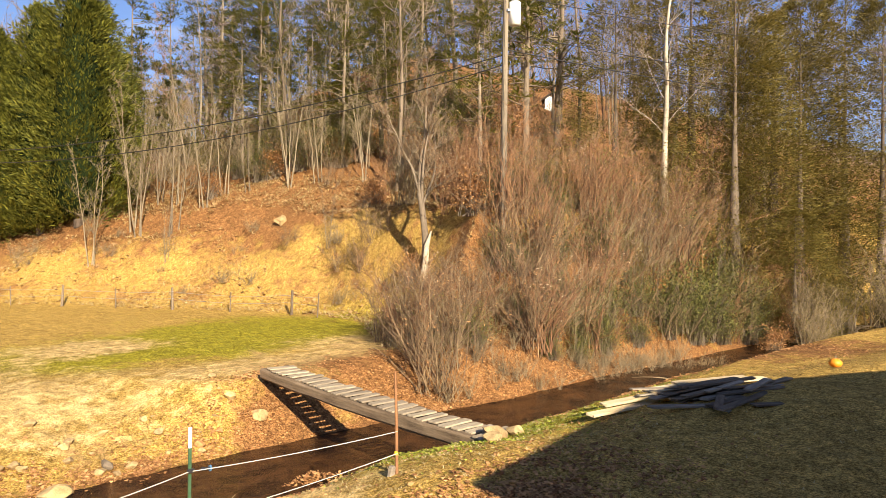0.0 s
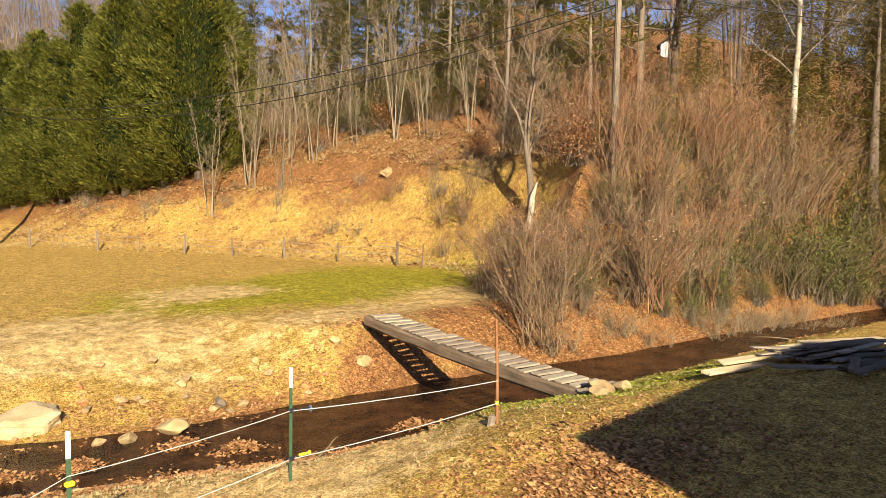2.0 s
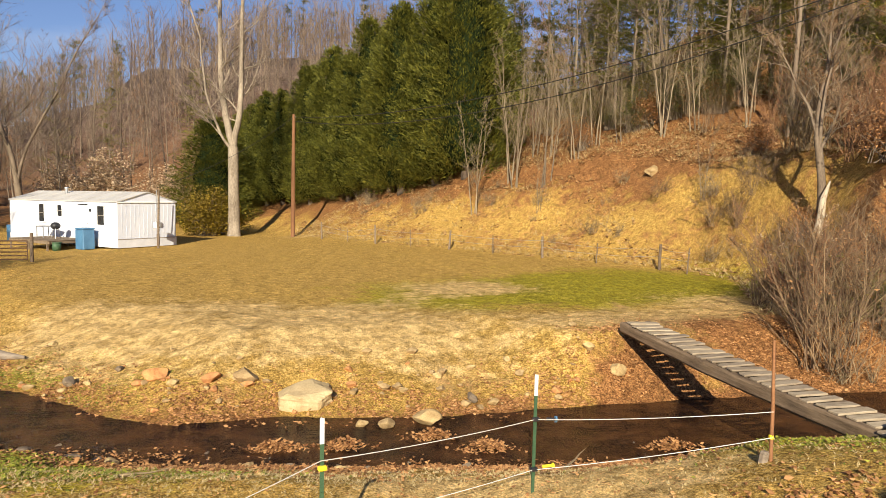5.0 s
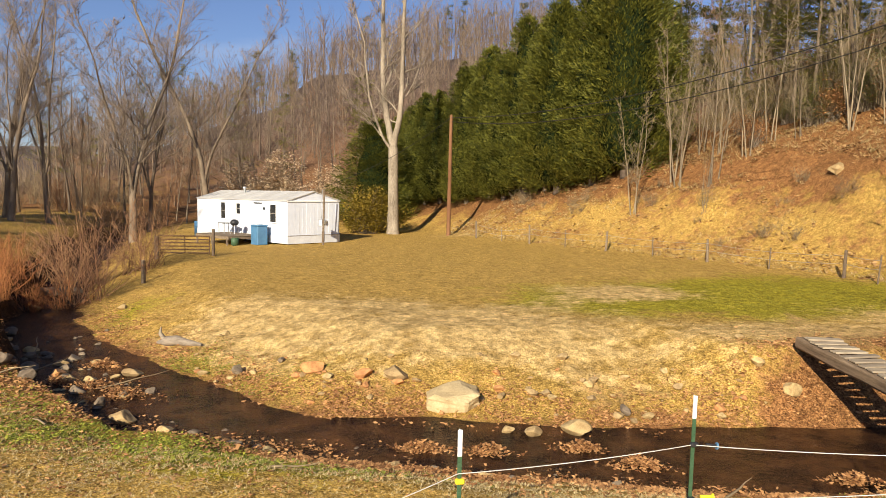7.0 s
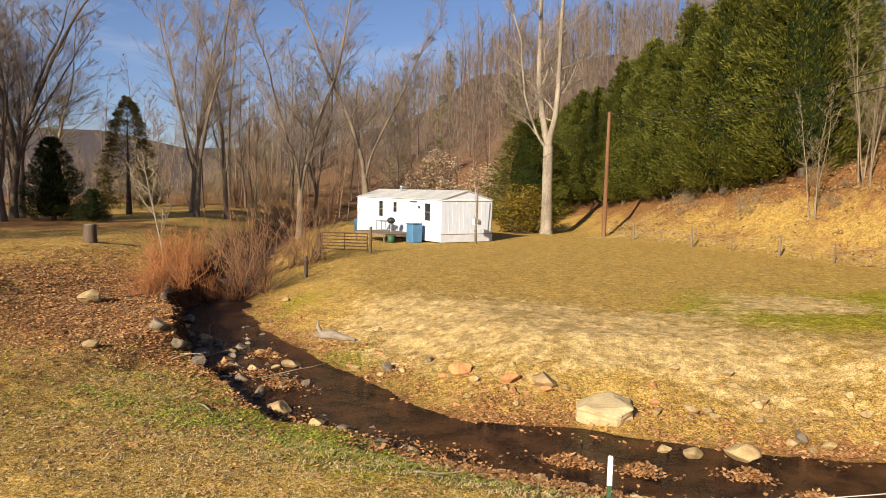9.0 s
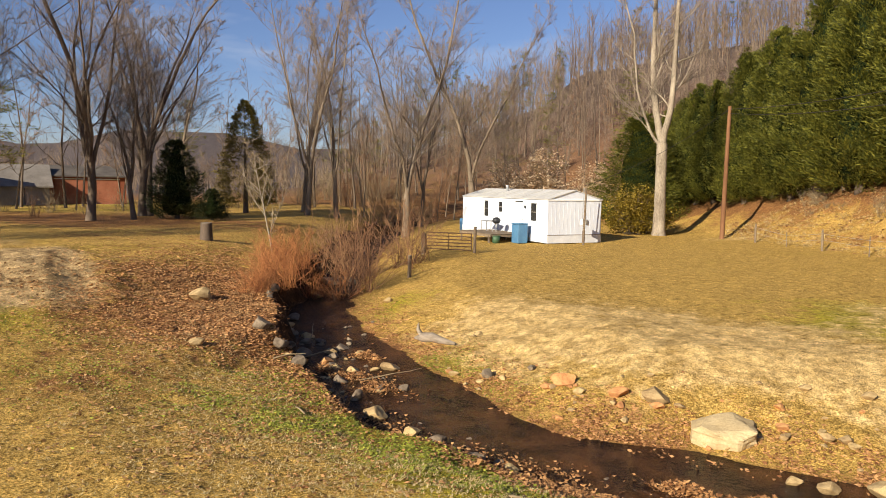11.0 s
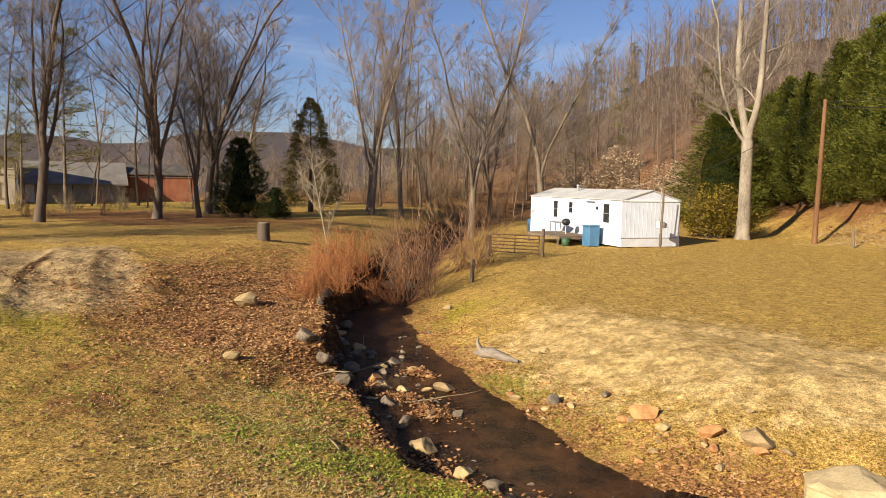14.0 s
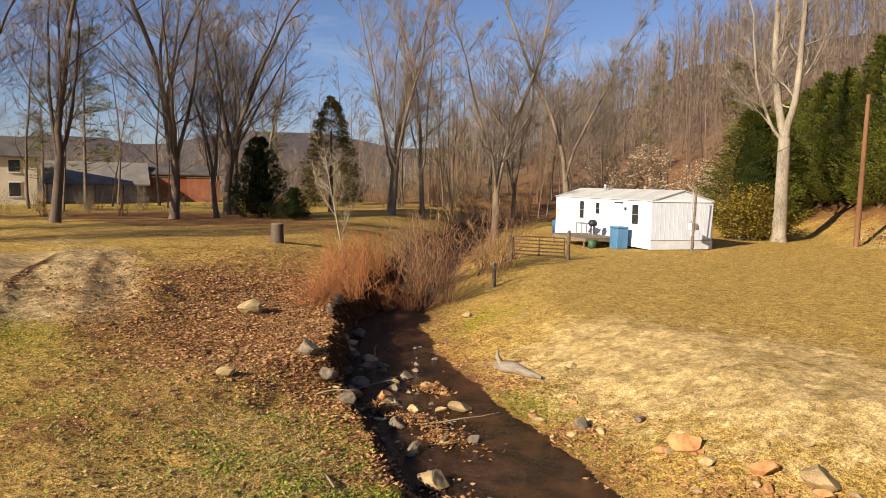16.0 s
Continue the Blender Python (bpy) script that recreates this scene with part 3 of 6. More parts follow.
def along_line(pts, k):
    """A place at the share k of a bent line, and the way it runs there."""
    i = min(len(pts) - 2, int(k * (len(pts) - 1)))
    return pts[i].lerp(pts[i + 1], k * (len(pts) - 1) - i), (pts[i + 1] - pts[i]).normalized(), i


def clothe(rng, limb, twigs, pts, radii, f0, tall, count, spread, up, twig_r, detail):
    """Limbs, branches and fine twigs along one leader of a bare tree, each generation bending upwards."""
    for j in range(count):
        k = f0 + (0.985 - f0) * (j + rng.random()) / count
        p, ax, i = along_line(pts, k)
        reach = tall * spread * (1.08 - k) * rng.uniform(0.55, 1.15) + tall * 0.05
        d = (ax * rng.uniform(*up) + rand_dir(rng, 0.1)).normalized()
        br = max(twig_r * 1.9, radii[i] * rng.uniform(0.18, 0.38))
        lp = bent(rng, p, d, reach, 6, 0.17, 0.07)
        limb.add(lp, [br * (1 - 0.8 * q / 6) for q in range(7)], 5 if br > 0.05 else 4)
        for _b in range(4 + detail):
            k2 = rng.uniform(0.18, 0.97)
            p2, a2, _ = along_line(lp, k2)
            len2 = reach * (1 - 0.55 * k2) * rng.uniform(0.35, 0.62)
            d2 = (a2 + rand_dir(rng, 0.25) * rng.uniform(0.6, 1.1)).normalized()
            bp = bent(rng, p2, d2, len2, 3, 0.2, 0.06)
            r2 = max(twig_r * 1.35, br * (1 - 0.8 * k2) * 0.45)
            limb.add(bp, [r2, r2 * 0.8, r2 * 0.6, twig_r * 0.5], 3)
            for _c in range(3 + detail):
                p3, a3, _ = along_line(bp, rng.uniform(0.15, 0.98))
                d3 = (a3 + rand_dir(rng, 0.25) * rng.uniform(0.5, 1.0)).normalized()
                len3 = len2 * rng.uniform(0.3, 0.6) + 0.1
                q3 = p3 + d3 * len3
                twigs.spike(p3, q3, twig_r)
                for _e in range(2):
                    p4 = p3.lerp(q3, rng.uniform(0.25, 0.9))
                    twigs.spike(p4, p4 + (d3 + rand_dir(rng, 0.3) * 0.9).normalized() * len3 * rng.uniform(0.35, 0.6), twig_r * 0.75)


def bare_tree(seed, height, radius, fork=0.35, stems=1, limbs=14, spread=0.5, detail=3, bark=None, twig=None, lean=0.03, name="bare_tree", split=None, up=(0.3, 1.2), twig_r=0.010, ways=()):
    """A leafless tree: tapered trunk, limbs, branches and fine twigs. split: (share of the height, leaders) where the trunk parts;
    ways: the leaders' own courses, as places, in its stead."""
    rng = random.Random(seed)
    root = new(name)
    trunk, limb, twigs = Tubes(), Tubes(), Tubes()
    leaders = []
    if ways:
        foot = Vector(ways[0][0])
        trunk.add([Vector((0, 0, -0.25)), Vector((0, 0, 0.5)), Vector((0.02, 0, 2)), foot * 0.6, foot], [radius * 1.45, radius * 1.12, radius, radius * 0.93, radius * 0.9], 12)
        for n, way in enumerate(ways):
            pts, tall = [], 0.0
            for a, b in zip(way, way[1:]):
                a, b = Vector(a), Vector(b)
                pts += [a.lerp(b, q / 3) + Vector((rng.gauss(0, 0.04), rng.gauss(0, 0.04), 0)) for q in range(3)]
                tall += (b - a).length
            pts.append(Vector(way[-1]))
            r = [radius * (0.66, 0.60, 0.27, 0.3)[n] * (1 - 0.95 * k / (len(pts) - 1)) ** 0.8 for k in range(len(pts))]
            trunk.add(pts, r, 10)
            leaders.append((pts, r, 0.12, tall))
    for s in range(0 if ways else stems):
        d0 = Vector((rng.gauss(0, lean), rng.gauss(0, lean), 1)) + (Vector((math.cos(s * 2.4), math.sin(s * 2.4), 0)) * 0.07 if stems > 1 else Vector())
        start = Vector((math.cos(s * 2.4), math.sin(s * 2.4), 0)) * 0.2 * s * (stems > 1) - Vector((0, 0, 0.25))
        if split:
            low = bent(rng, start, d0.normalized(), height * split[0], 6, 0.03, 0.02)
            trunk.add(low, [radius * (1.3 if k == 0 else 1.06 if k == 1 else 1 - 0.03 * k) for k in range(7)], 10)
            a0 = rng.uniform(0, 6.28)
            for n in range(split[1]):
                a = a0 + 2 * math.pi * n / split[1] + rng.gauss(0, 0.3)
                out = 0.10 if n == 0 else rng.uniform(0.16, 0.46)
                d = (Vector((math.cos(a) * out, math.sin(a) * out, 1))).normalized()
                length = height * (1 - split[0]) * (1 if n == 0 else rng.uniform(0.7, 0.98))
                pts = bent(rng, low[-1 if n < 2 else -2].copy(), d, length, 12, 0.085, 0.05)
                r0 = radius * (0.68 if n == 0 else rng.uniform(0.36, 0.55))
                r = [r0 * (1 - 0.96 * k / 12) ** 0.95 for k in range(13)]
                trunk.add(pts, r, 8)
                leaders.append((pts, r, 0.08, length))
        else:
            pts = bent(rng, start, d0.normalized(), height, 12, 0.045, 0.02)
            r = [radius * (0.92 ** s) * (1.25 if k == 0 else 1) * (1 - 0.95 * k / 12) ** 0.95 for k in range(13)]
            trunk.add(pts, r, 9)
            leaders.append((pts, r, fork, height))
    for pts, r, f0, tall in leaders:
        clothe(rng, limb, twigs, pts, r, f0, tall, max(3, limbs // len(leaders)), spread, up, twig_r, detail)
    trunk.put("trunk", bark or BARK_GREY, root)
    tagged(limb.put("branchwork", bark or BARK_GREY, root), kind="stuff")
    tagged(twigs.put("twig_mass", twig or TWIG_GREY, root), kind="stuff")
    return root


def bare_shrub(seed, height, width, stems, twig, side=7, name="bare_shrub", arch=0.35, leaves=0, foliage=None, thick=1.0):
    """Many stems fanning upwards from a few feet close together, with ascending side shoots."""
    rng = random.Random(seed)
    root = new(name)
    main, shoots, held = Tubes(), Tubes(), Leaves()
    feet = [Vector((rng.gauss(0, 0.22), rng.gauss(0, 0.22), 0)) * width for _ in range(5)]
    for _ in range(stems):
        a = rng.uniform(0, 2 * math.pi)
        foot = rng.choice(feet) + Vector((rng.gauss(0, 0.05), rng.gauss(0, 0.05), 0)) * width
        d = (Vector((0, 0, 1)) + Vector((math.cos(a), math.sin(a), 0)) * rng.uniform(0.0, arch * 2.2)).normalized()
        h = height * rng.uniform(0.45, 1.1)
        pts = bent(rng, foot + Vector((0, 0, -0.1)), d, h, 6, 0.13, 0.02)
        r = rng.uniform(0.010, 0.021) * (height / 3.5) ** 0.5 * thick
        main.add(pts, [r * (1 - 0.75 * q / 6) for q in range(7)], 4)
        for _s in range(side):
            k = rng.uniform(0.22, 0.97)
            p, ax, _i = along_line(pts, k)
            d2 = (ax + rand_dir(rng, 0.1) * rng.uniform(0.5, 1.0)).normalized()
            q = p + d2 * h * rng.uniform(0.14, 0.34) * (1.2 - 0.6 * k)
            shoots.spike(p, q, r * 0.6)
            for _t in range(2):
                p3 = p.lerp(q, rng.uniform(0.2, 0.9))
                d3 = (d2 + rand_dir(rng, 0.15) * 0.9).normalized()
                shoots.spike(p3, p3 + d3 * h * rng.uniform(0.05, 0.14), r * 0.45)
            if rng.random() < leaves:
                for _l in range(4):
                    c = p.lerp(q, rng.uniform(0.3, 1.0))
                    ax = rand_dir(rng, -0.2)
                    held.add(c, ax, ax.cross(Vector((rng.gauss(0, 0.4), rng.gauss(0, 0.4), 1))).normalized(), rng.uniform(0.08, 0.15), 0.05, 0.2)
    tagged(main.put("stem_mass", twig, root), kind="stuff")
    tagged(shoots.put("twig_mass", twig, root), kind="stuff")
    if leaves:
        tagged(held.put("leaf_mass", foliage, root), kind="stuff")
    return root


def evergreen(seed, height, width, sprays, name="evergreen_tree", foliage=None, low=0.09, core=True, power=0.62, droop=0.0, size=0.46):
    """A dense cone of feathery sprays on a short bare trunk."""
    rng = random.Random(seed)
    root = new(name)
    tube, leaf = Tubes(), Leaves()
    tube.add([Vector((0, 0, -0.2)), Vector((0, 0, height * 0.5)), Vector((0, 0, height * 0.96))], [0.16 + height * 0.012, 0.1, 0.02], 8)
    profile = lambda k: (0.55 + 0.45 * min(1, k / 0.22)) * (1 - k) ** power if k > low else 0.5
    bumps = [(rng.uniform(0, 6.28), rng.uniform(0.05, 0.95), rng.uniform(0.55, 1.3)) for _ in range(90)]
    # inner dark mass: a closed lump coloured as the shade between the boughs
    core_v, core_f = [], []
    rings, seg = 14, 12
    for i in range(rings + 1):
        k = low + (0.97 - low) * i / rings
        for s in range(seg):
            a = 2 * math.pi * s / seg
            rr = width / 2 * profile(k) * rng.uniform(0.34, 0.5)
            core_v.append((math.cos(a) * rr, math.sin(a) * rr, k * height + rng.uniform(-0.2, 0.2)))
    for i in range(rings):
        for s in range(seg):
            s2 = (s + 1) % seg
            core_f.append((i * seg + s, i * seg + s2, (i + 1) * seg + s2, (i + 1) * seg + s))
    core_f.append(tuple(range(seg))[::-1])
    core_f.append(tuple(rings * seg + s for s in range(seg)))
    boughs = sprays // 34
    for _ in range(boughs):
        k = low + (1 - low) * rng.random() ** 1.2
        a = rng.uniform(0, 2 * math.pi)
        ba, bk, bs = min(bumps, key=lambda q: (1 - math.cos(q[0] - a)) * 0.5 + abs(q[1] - k) * 2)
        rr = width / 2 * profile(k) * (0.7 + 0.3 * bs) * rng.uniform(0.8, 1.12) + 0.12
        out = Vector((math.cos(a), math.sin(a), 0))
        tip = out * rr + Vector((0, 0, k * height + rng.uniform(-0.1, 0.35)))
        start = out * rr * 0.35 + Vector((0, 0, k * height - (0.45 - droop) * rr * 0.65))
        dirn = (tip - start).normalized()
        side = dirn.cross(Vector((0, 0, 1))).normalized()
        side = (side + side.cross(dirn) * rng.gauss(0, 0.7)).normalized()
        flat = side.cross(dirn)
        half = min(1.0, 0.32 * (tip - start).length + 0.12)
        for _s in range(34):
            u = rng.uniform(0.12, 1.0) ** 0.75
            v = rng.uniform(-1, 1)
            p = start.lerp(tip, u) + side * v * half * (1.25 - u) + flat * rng.gauss(0, 0.05)
            ax = (dirn + side * v * 0.9 + Vector((rng.gauss(0, 0.2), rng.gauss(0, 0.2), rng.gauss(0.12, 0.2)))).normalized()
            ac = ax.cross(flat + Vector((rng.gauss(0, 0.35), rng.gauss(0, 0.35), rng.gauss(0, 0.35)))).normalized()
            leaf.add(p, ax, ac, size * rng.uniform(0.6, 1.3), size * 0.24, 0.15)
    tube.put("trunk", BARK_DARK, root)
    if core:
        mesh_object("shade_core", core_v, core_f, CORE_SHADE, root)
    tagged(leaf.put("crown", foliage or NEEDLE, root), kind="stuff")
    return root


def pine(seed, height, name="pine_tree"):
    """A tall pine: bare stem, whorls of limbs with tufts of needles in the upper part."""
    rng = random.Random(seed)
    root = new(name)
    tube, limb, leaf = Tubes(), Tubes(), Leaves()
    pts = bent(rng, Vector((0, 0, -0.2)), Vector((0, 0, 1)), height, 8, 0.02, 0.02)
    tube.add(pts, [0.19 * (1 - 0.9 * k / 8) for k in range(9)], 8)
    for _ in range(48):
        k = rng.uniform(0.22, 1.0)
        i = min(7, int(k * 8))
        p = pts[i].lerp(pts[i + 1], k * 8 - i)
        reach = height * 0.22 * (1.15 - k) * rng.uniform(0.7, 1.2) + 0.5
        lp = bent(rng, p, rand_dir(rng, 0.15), reach, 4, 0.12, 0.04)
        limb.add(lp, [0.045 * (1 - 0.8 * q / 4) for q in range(5)], 4)
        for _t in range(8):
            c = lp[rng.randint(1, 4)] + Vector((rng.gauss(0, 0.3), rng.gauss(0, 0.3), rng.gauss(0.1, 0.15)))
            for _n in range(8):
                ax = rand_dir(rng, 0.35)
                leaf.add(c + ax * 0.04, ax, ax.cross(Vector((0, 0, 1))).normalized(), rng.uniform(0.35, 0.65), 0.09, 0.1)
    tube.put("trunk", BARK_GREY, root)
    tagged(limb.put("branchwork", BARK_GREY, root), kind="stuff")
    tagged(leaf.put("crown", NEEDLE_PINE, root), kind="stuff")
    return root


def leafy_shrub(seed, height, width, count, foliage, size, ratio=0.35, name="leafy_shrub", bark=None):
    """A rounded, uneven shrub with leaves in clusters at the ends of many branches."""
    rng = random.Random(seed)
    root = new(name)
    tube, leaf = Tubes(), Leaves()
    for _ in range(count // 14):
        a, b = rng.uniform(0, 2 * math.pi), rng.uniform(0.05, 1.45)
        s = rng.uniform(0.55, 1.05) * (0.85 + 0.3 * math.sin(a * 3 + seed) * math.sin(b * 4))
        tip = Vector((math.cos(a) * math.cos(b) * width / 2, math.sin(a) * math.cos(b) * width / 2, height * (0.18 + 0.82 * math.sin(b)))) * s
        foot = Vector((rng.gauss(0, 0.08) * width, rng.gauss(0, 0.08) * width, -0.05))
        mid = foot.lerp(tip, 0.5) + Vector((0, 0, 0.1 * height))
        if rng.random() < 0.4:
            tube.add([foot, mid, tip], [0.03, 0.02, 0.008], 3)
        for _l in range(14):
            p = tip + Vector((rng.gauss(0, 0.2), rng.gauss(0, 0.2), rng.gauss(0, 0.16))) * (width / 3) ** 0.5
            ax = (rand_dir(rng, 0.1) + tip.normalized() * 0.5).normalized()
            leaf.add(p, ax, ax.cross(Vector((rng.gauss(0, 0.3), rng.gauss(0, 0.3), 1))).normalized(), size * rng.uniform(0.7, 1.3), size * ratio, -0.15)
    tagged(tube.put("stem_mass", bark or BARK_GREY, root), kind="stuff")
    tagged(leaf.put("leaf_mass", foliage, root), kind="stuff")
    return root


def stone_mesh(seed, material, flat=0.6, rough=0.25):
    """A worn stone about 1 m across, its underside below zero."""
    rng = random.Random(seed)
    bm = bmesh.new()
    bmesh.ops.create_icosphere(bm, subdivisions=3, radius=0.5)
    off = Vector((rng.uniform(0, 50), rng.uniform(0, 50), rng.uniform(0, 50)))
    planes = [(rand_dir(rng, rng.uniform(-0.8, 1.6)), rng.uniform(0.24, 0.42)) for _ in range(11)]
    for v in bm.verts:
        p = v.co.copy()
        for n, dist in planes:
            over = p.dot(n) - dist
            if over > 0:
                p -= n * over * 0.97
        p *= 1 + rough * 0.5 * noise.noise(p * 2.2 + off) + 0.07 * noise.noise(p * 6 + off)
        v.co = Vector((p.x, p.y * rng.uniform(0.995, 1.005), p.z * flat))
    me = bpy.data.meshes.new("stone")
    bm.to_mesh(me)
    bm.free()
    me.materials.append(material)
    return me


def block_mesh(seed, size, material):
    """A squarish, flat-topped boulder with broken corners."""
    rng = random.Random(seed)
    bm = bmesh.new()
    bmesh.ops.create_cube(bm, size=1.0)
    bmesh.ops.subdivide_edges(bm, edges=bm.edges[:], cuts=9, use_grid_fill=True)
    off = Vector((rng.uniform(0, 50), rng.uniform(0, 50), 3))
    cuts = [(Vector((1, 0.3, 0.9)).normalized(), 0.50), (Vector((-1, 0.2, 0.6)).normalized(), 0.50), (Vector((0.4, -1, 0.8)).normalized(), 0.52), (Vector((-0.6, -0.8, 0.1)).normalized(), 0.50), (Vector((0.8, -0.7, -0.1)).normalized(), 0.53), (Vector((-0.5, 0.8, 0.5)).normalized(), 0.5), (Vector((0.15, -0.2, 1)).normalized(), 0.45)]
    for v in bm.verts:
        p = v.co.copy()
        for n, dist in cuts:
            over = p.dot(n) - dist
            if over > 0:
                p -= n * over
        p += p.normalized() * (0.05 * noise.noise(p * 2.5 + off) + 0.025 * noise.noise(p * 7 + off))
        v.co = Vector((p.x * size[0], p.y * size[1], (p.z + 0.5) * size[2]))
    me = bpy.data.meshes.new("boulder")
    bm.to_mesh(me)
    bm.free()
    me.materials.append(material)
    return me


def set_down(ob, x, y, turn=0.0, scale=1.0, sink=0.0, tilt=(0, 0)):
    s = scale if isinstance(scale, tuple) else (scale,) * 3
    ob.matrix_basis = pose(x, y, gz(x, y) - sink, tilt[0], tilt[1], turn) @ Matrix.Diagonal((*s, 1))
    return ob


def copy_down(ob, x, y, turn=0.0, scale=1.0, sink=0.0, z=None, tilt=(0, 0)):
    s = scale if isinstance(scale, tuple) else (scale,) * 3
    keep = ob.scale.copy()
    ob.scale = (1, 1, 1)
    c = copy_thing(ob, pose(x, y, (gz(x, y) if z is None else z) - sink, tilt[0], tilt[1], turn) @ Matrix.Diagonal((*s, 1)))
    ob.scale = keep
    return c


# ---- buildings ----
def hold_gable(bm, w, length, eave, rise):
    """A closed body with a gable at both ends: x across, y along."""
    pts = [(0, 0), (w, 0), (w, eave), (w / 2, eave + rise), (0, eave)]
    a = [bm.verts.new((x, 0, z)) for x, z in pts]
    b = [bm.verts.new((x, length, z)) for x, z in pts]
    bm.faces.new(a)
    bm.faces.new(b[::-1])
    for i in range(5):
        j = (i + 1) % 5
        bm.faces.new((a[j], a[i], b[i], b[j]))
    bmesh.ops.recalc_face_normals(bm, faces=bm.faces)
    return bm


def gable_roof(bm, w, length, eave, rise, over, thick):
    """Two sloping slabs that meet at the ridge."""
    for s in (0, 1):
        x0, x1 = (-over, w / 2) if s == 0 else (w + over, w / 2)
        z0, z1 = eave - over * rise / (w / 2), eave + rise
        vs = []
        for y in (-over, length + over):
            vs += [bm.verts.new((x0, y, z0)), bm.verts.new((x1, y, z1)), bm.verts.new((x1, y, z1 + thick)), bm.verts.new((x0, y, z0 + thick))]
        for q in ((0, 1, 2, 3), (7, 6, 5, 4), (0, 4, 5, 1), (3, 2, 6, 7), (0, 3, 7, 4), (1, 5, 6, 2)):
            bm.faces.new([vs[i] for i in q])
    bmesh.ops.recalc_face_normals(bm, faces=bm.faces)
    return bm


def build_home():
    w, length, eave, rise = 4.155, 13.15, 2.82, 0.6
    home = thing("mobile_home", pose(-15.45, 45.15, 0.37, 0, 0, 51.3), "white single-wide mobile home with a low grey metal roof", "mobile home")
    wall = part("wall", hold_gable(bmesh.new(), w, length, eave, rise - 0.02), WHITE_SIDING, home)
    # upright ribs of the siding on the near end
    for k in range(1, 14):
        x = k * w / 14
        part("siding_rib", boxed((0.025, 0.012, eave - 0.55), Matrix.Translation((x, -0.002, 0.5 + (eave - 0.55) / 2))), WHITE_SIDING, wall)
    part("roof", gable_roof(bmesh.new(), w, length, eave, rise, 0.07, 0.05), ROOF_METAL, home, "grey metal roof sheets")
    part("gable_trim", boxed((w + 0.1, 0.05, 0.08), Matrix.Translation((w / 2, -0.03, eave - 0.03))), PAINT_WHITE, home)
    bm = bmesh.new()
    cyl(bm, (w * 0.34, 8.2, eave + 0.3), (w * 0.34, 8.2, eave + 0.85), 0.09, 0.09, 10)
    cyl(bm, (w * 0.34, 8.2, eave + 0.82), (w * 0.34, 8.2, eave + 0.92), 0.15, 0.12, 10)
    part("roof_vent", bm, STEEL, home)
    for k in range(9):
        part("roof_seam", boxed((w / 2, 0.04, 0.035), pose(w / 4, 0.8 + k * 1.45, eave + rise / 2 + 0.06, 0, -math.degrees(math.atan2(rise, w / 2)), 0)), ROOF_METAL, home)
    part("skirting", boxed((w + 0.04, 0.03, 0.52), Matrix.Translation((w / 2, -0.018, 0.22))), SKIRT, home, "white skirting panels at the foot")
    part("skirting", boxed((0.03, length, 0.52), Matrix.Translation((-0.018, length / 2, 0.22))), SKIRT, home)
    part("skirting_rail", boxed((w + 0.06, 0.04, 0.04), Matrix.Translation((w / 2, -0.03, 0.5))), TIN_GREY, home)
    for y, z0, z1, ww in ((1.75, 1.32, 2.56, 0.8), (6.5, 1.75, 2.55, 0.6), (8.8, 1.35, 2.58, 0.72)):
        win = part("window", boxed((0.03, ww, z1 - z0), Matrix.Translation((-0.02, y, (z0 + z1) / 2))), GLASS_DARK, home, "dark sash window in a white frame")
        for dy, dz, sy, sz in ((0, (z1 - z0) / 2, ww + 0.12, 0.06), (0, -(z1 - z0) / 2, ww + 0.16, 0.07), (0, 0, ww, 0.04), (ww / 2, 0, 0.06, z1 - z0), (-ww / 2, 0, 0.06, z1 - z0)):
            part("window_frame", boxed((0.06, sy, sz), Matrix.Translation((-0.035, y + dy, (z0 + z1) / 2 + dz)), 0.008), TIN_GREY if dz == 0 and dy == 0 else PAINT_WHITE, win)
    door = part("door", boxed((0.04, 0.86, 1.95), Matrix.Translation((-0.025, 3.55, 1.5)), 0.01), PAINT_WHITE, home, "plain white entrance door")
    for dy in (-0.46, 0.46):
        part("door_frame", boxed((0.06, 0.06, 2.02), Matrix.Translation((-0.03, 3.55 + dy, 1.52))), PAINT_WHITE, door)
    part("door_handle", boxed((0.06, 0.05, 0.12), Matrix.Translation((-0.07, 3.2, 1.4)), 0.015), STEEL, door)
    part("porch_lamp", boxed((0.1, 0.12, 0.18), Matrix.Translation((-0.06, 2.9, 2.25)), 0.02), PLASTIC_BLACK, home)
    part("awning_rail", boxed((0.08, 1.0, 0.05), Matrix.Translation((-0.05, 3.75, 2.62))), PLASTIC_BLACK, home)
    part("meter_box", boxed((0.18, 0.1, 0.3), Matrix.Translation((2.95, -0.06, 1.35)), 0.02), STEEL, home)
    return home


build_home()
HOME = pose(-15.45, 45.15, 0.37, 0, 0, 51.3)


def home_local(x, y):
    return HOME @ Vector((x, y, 0))


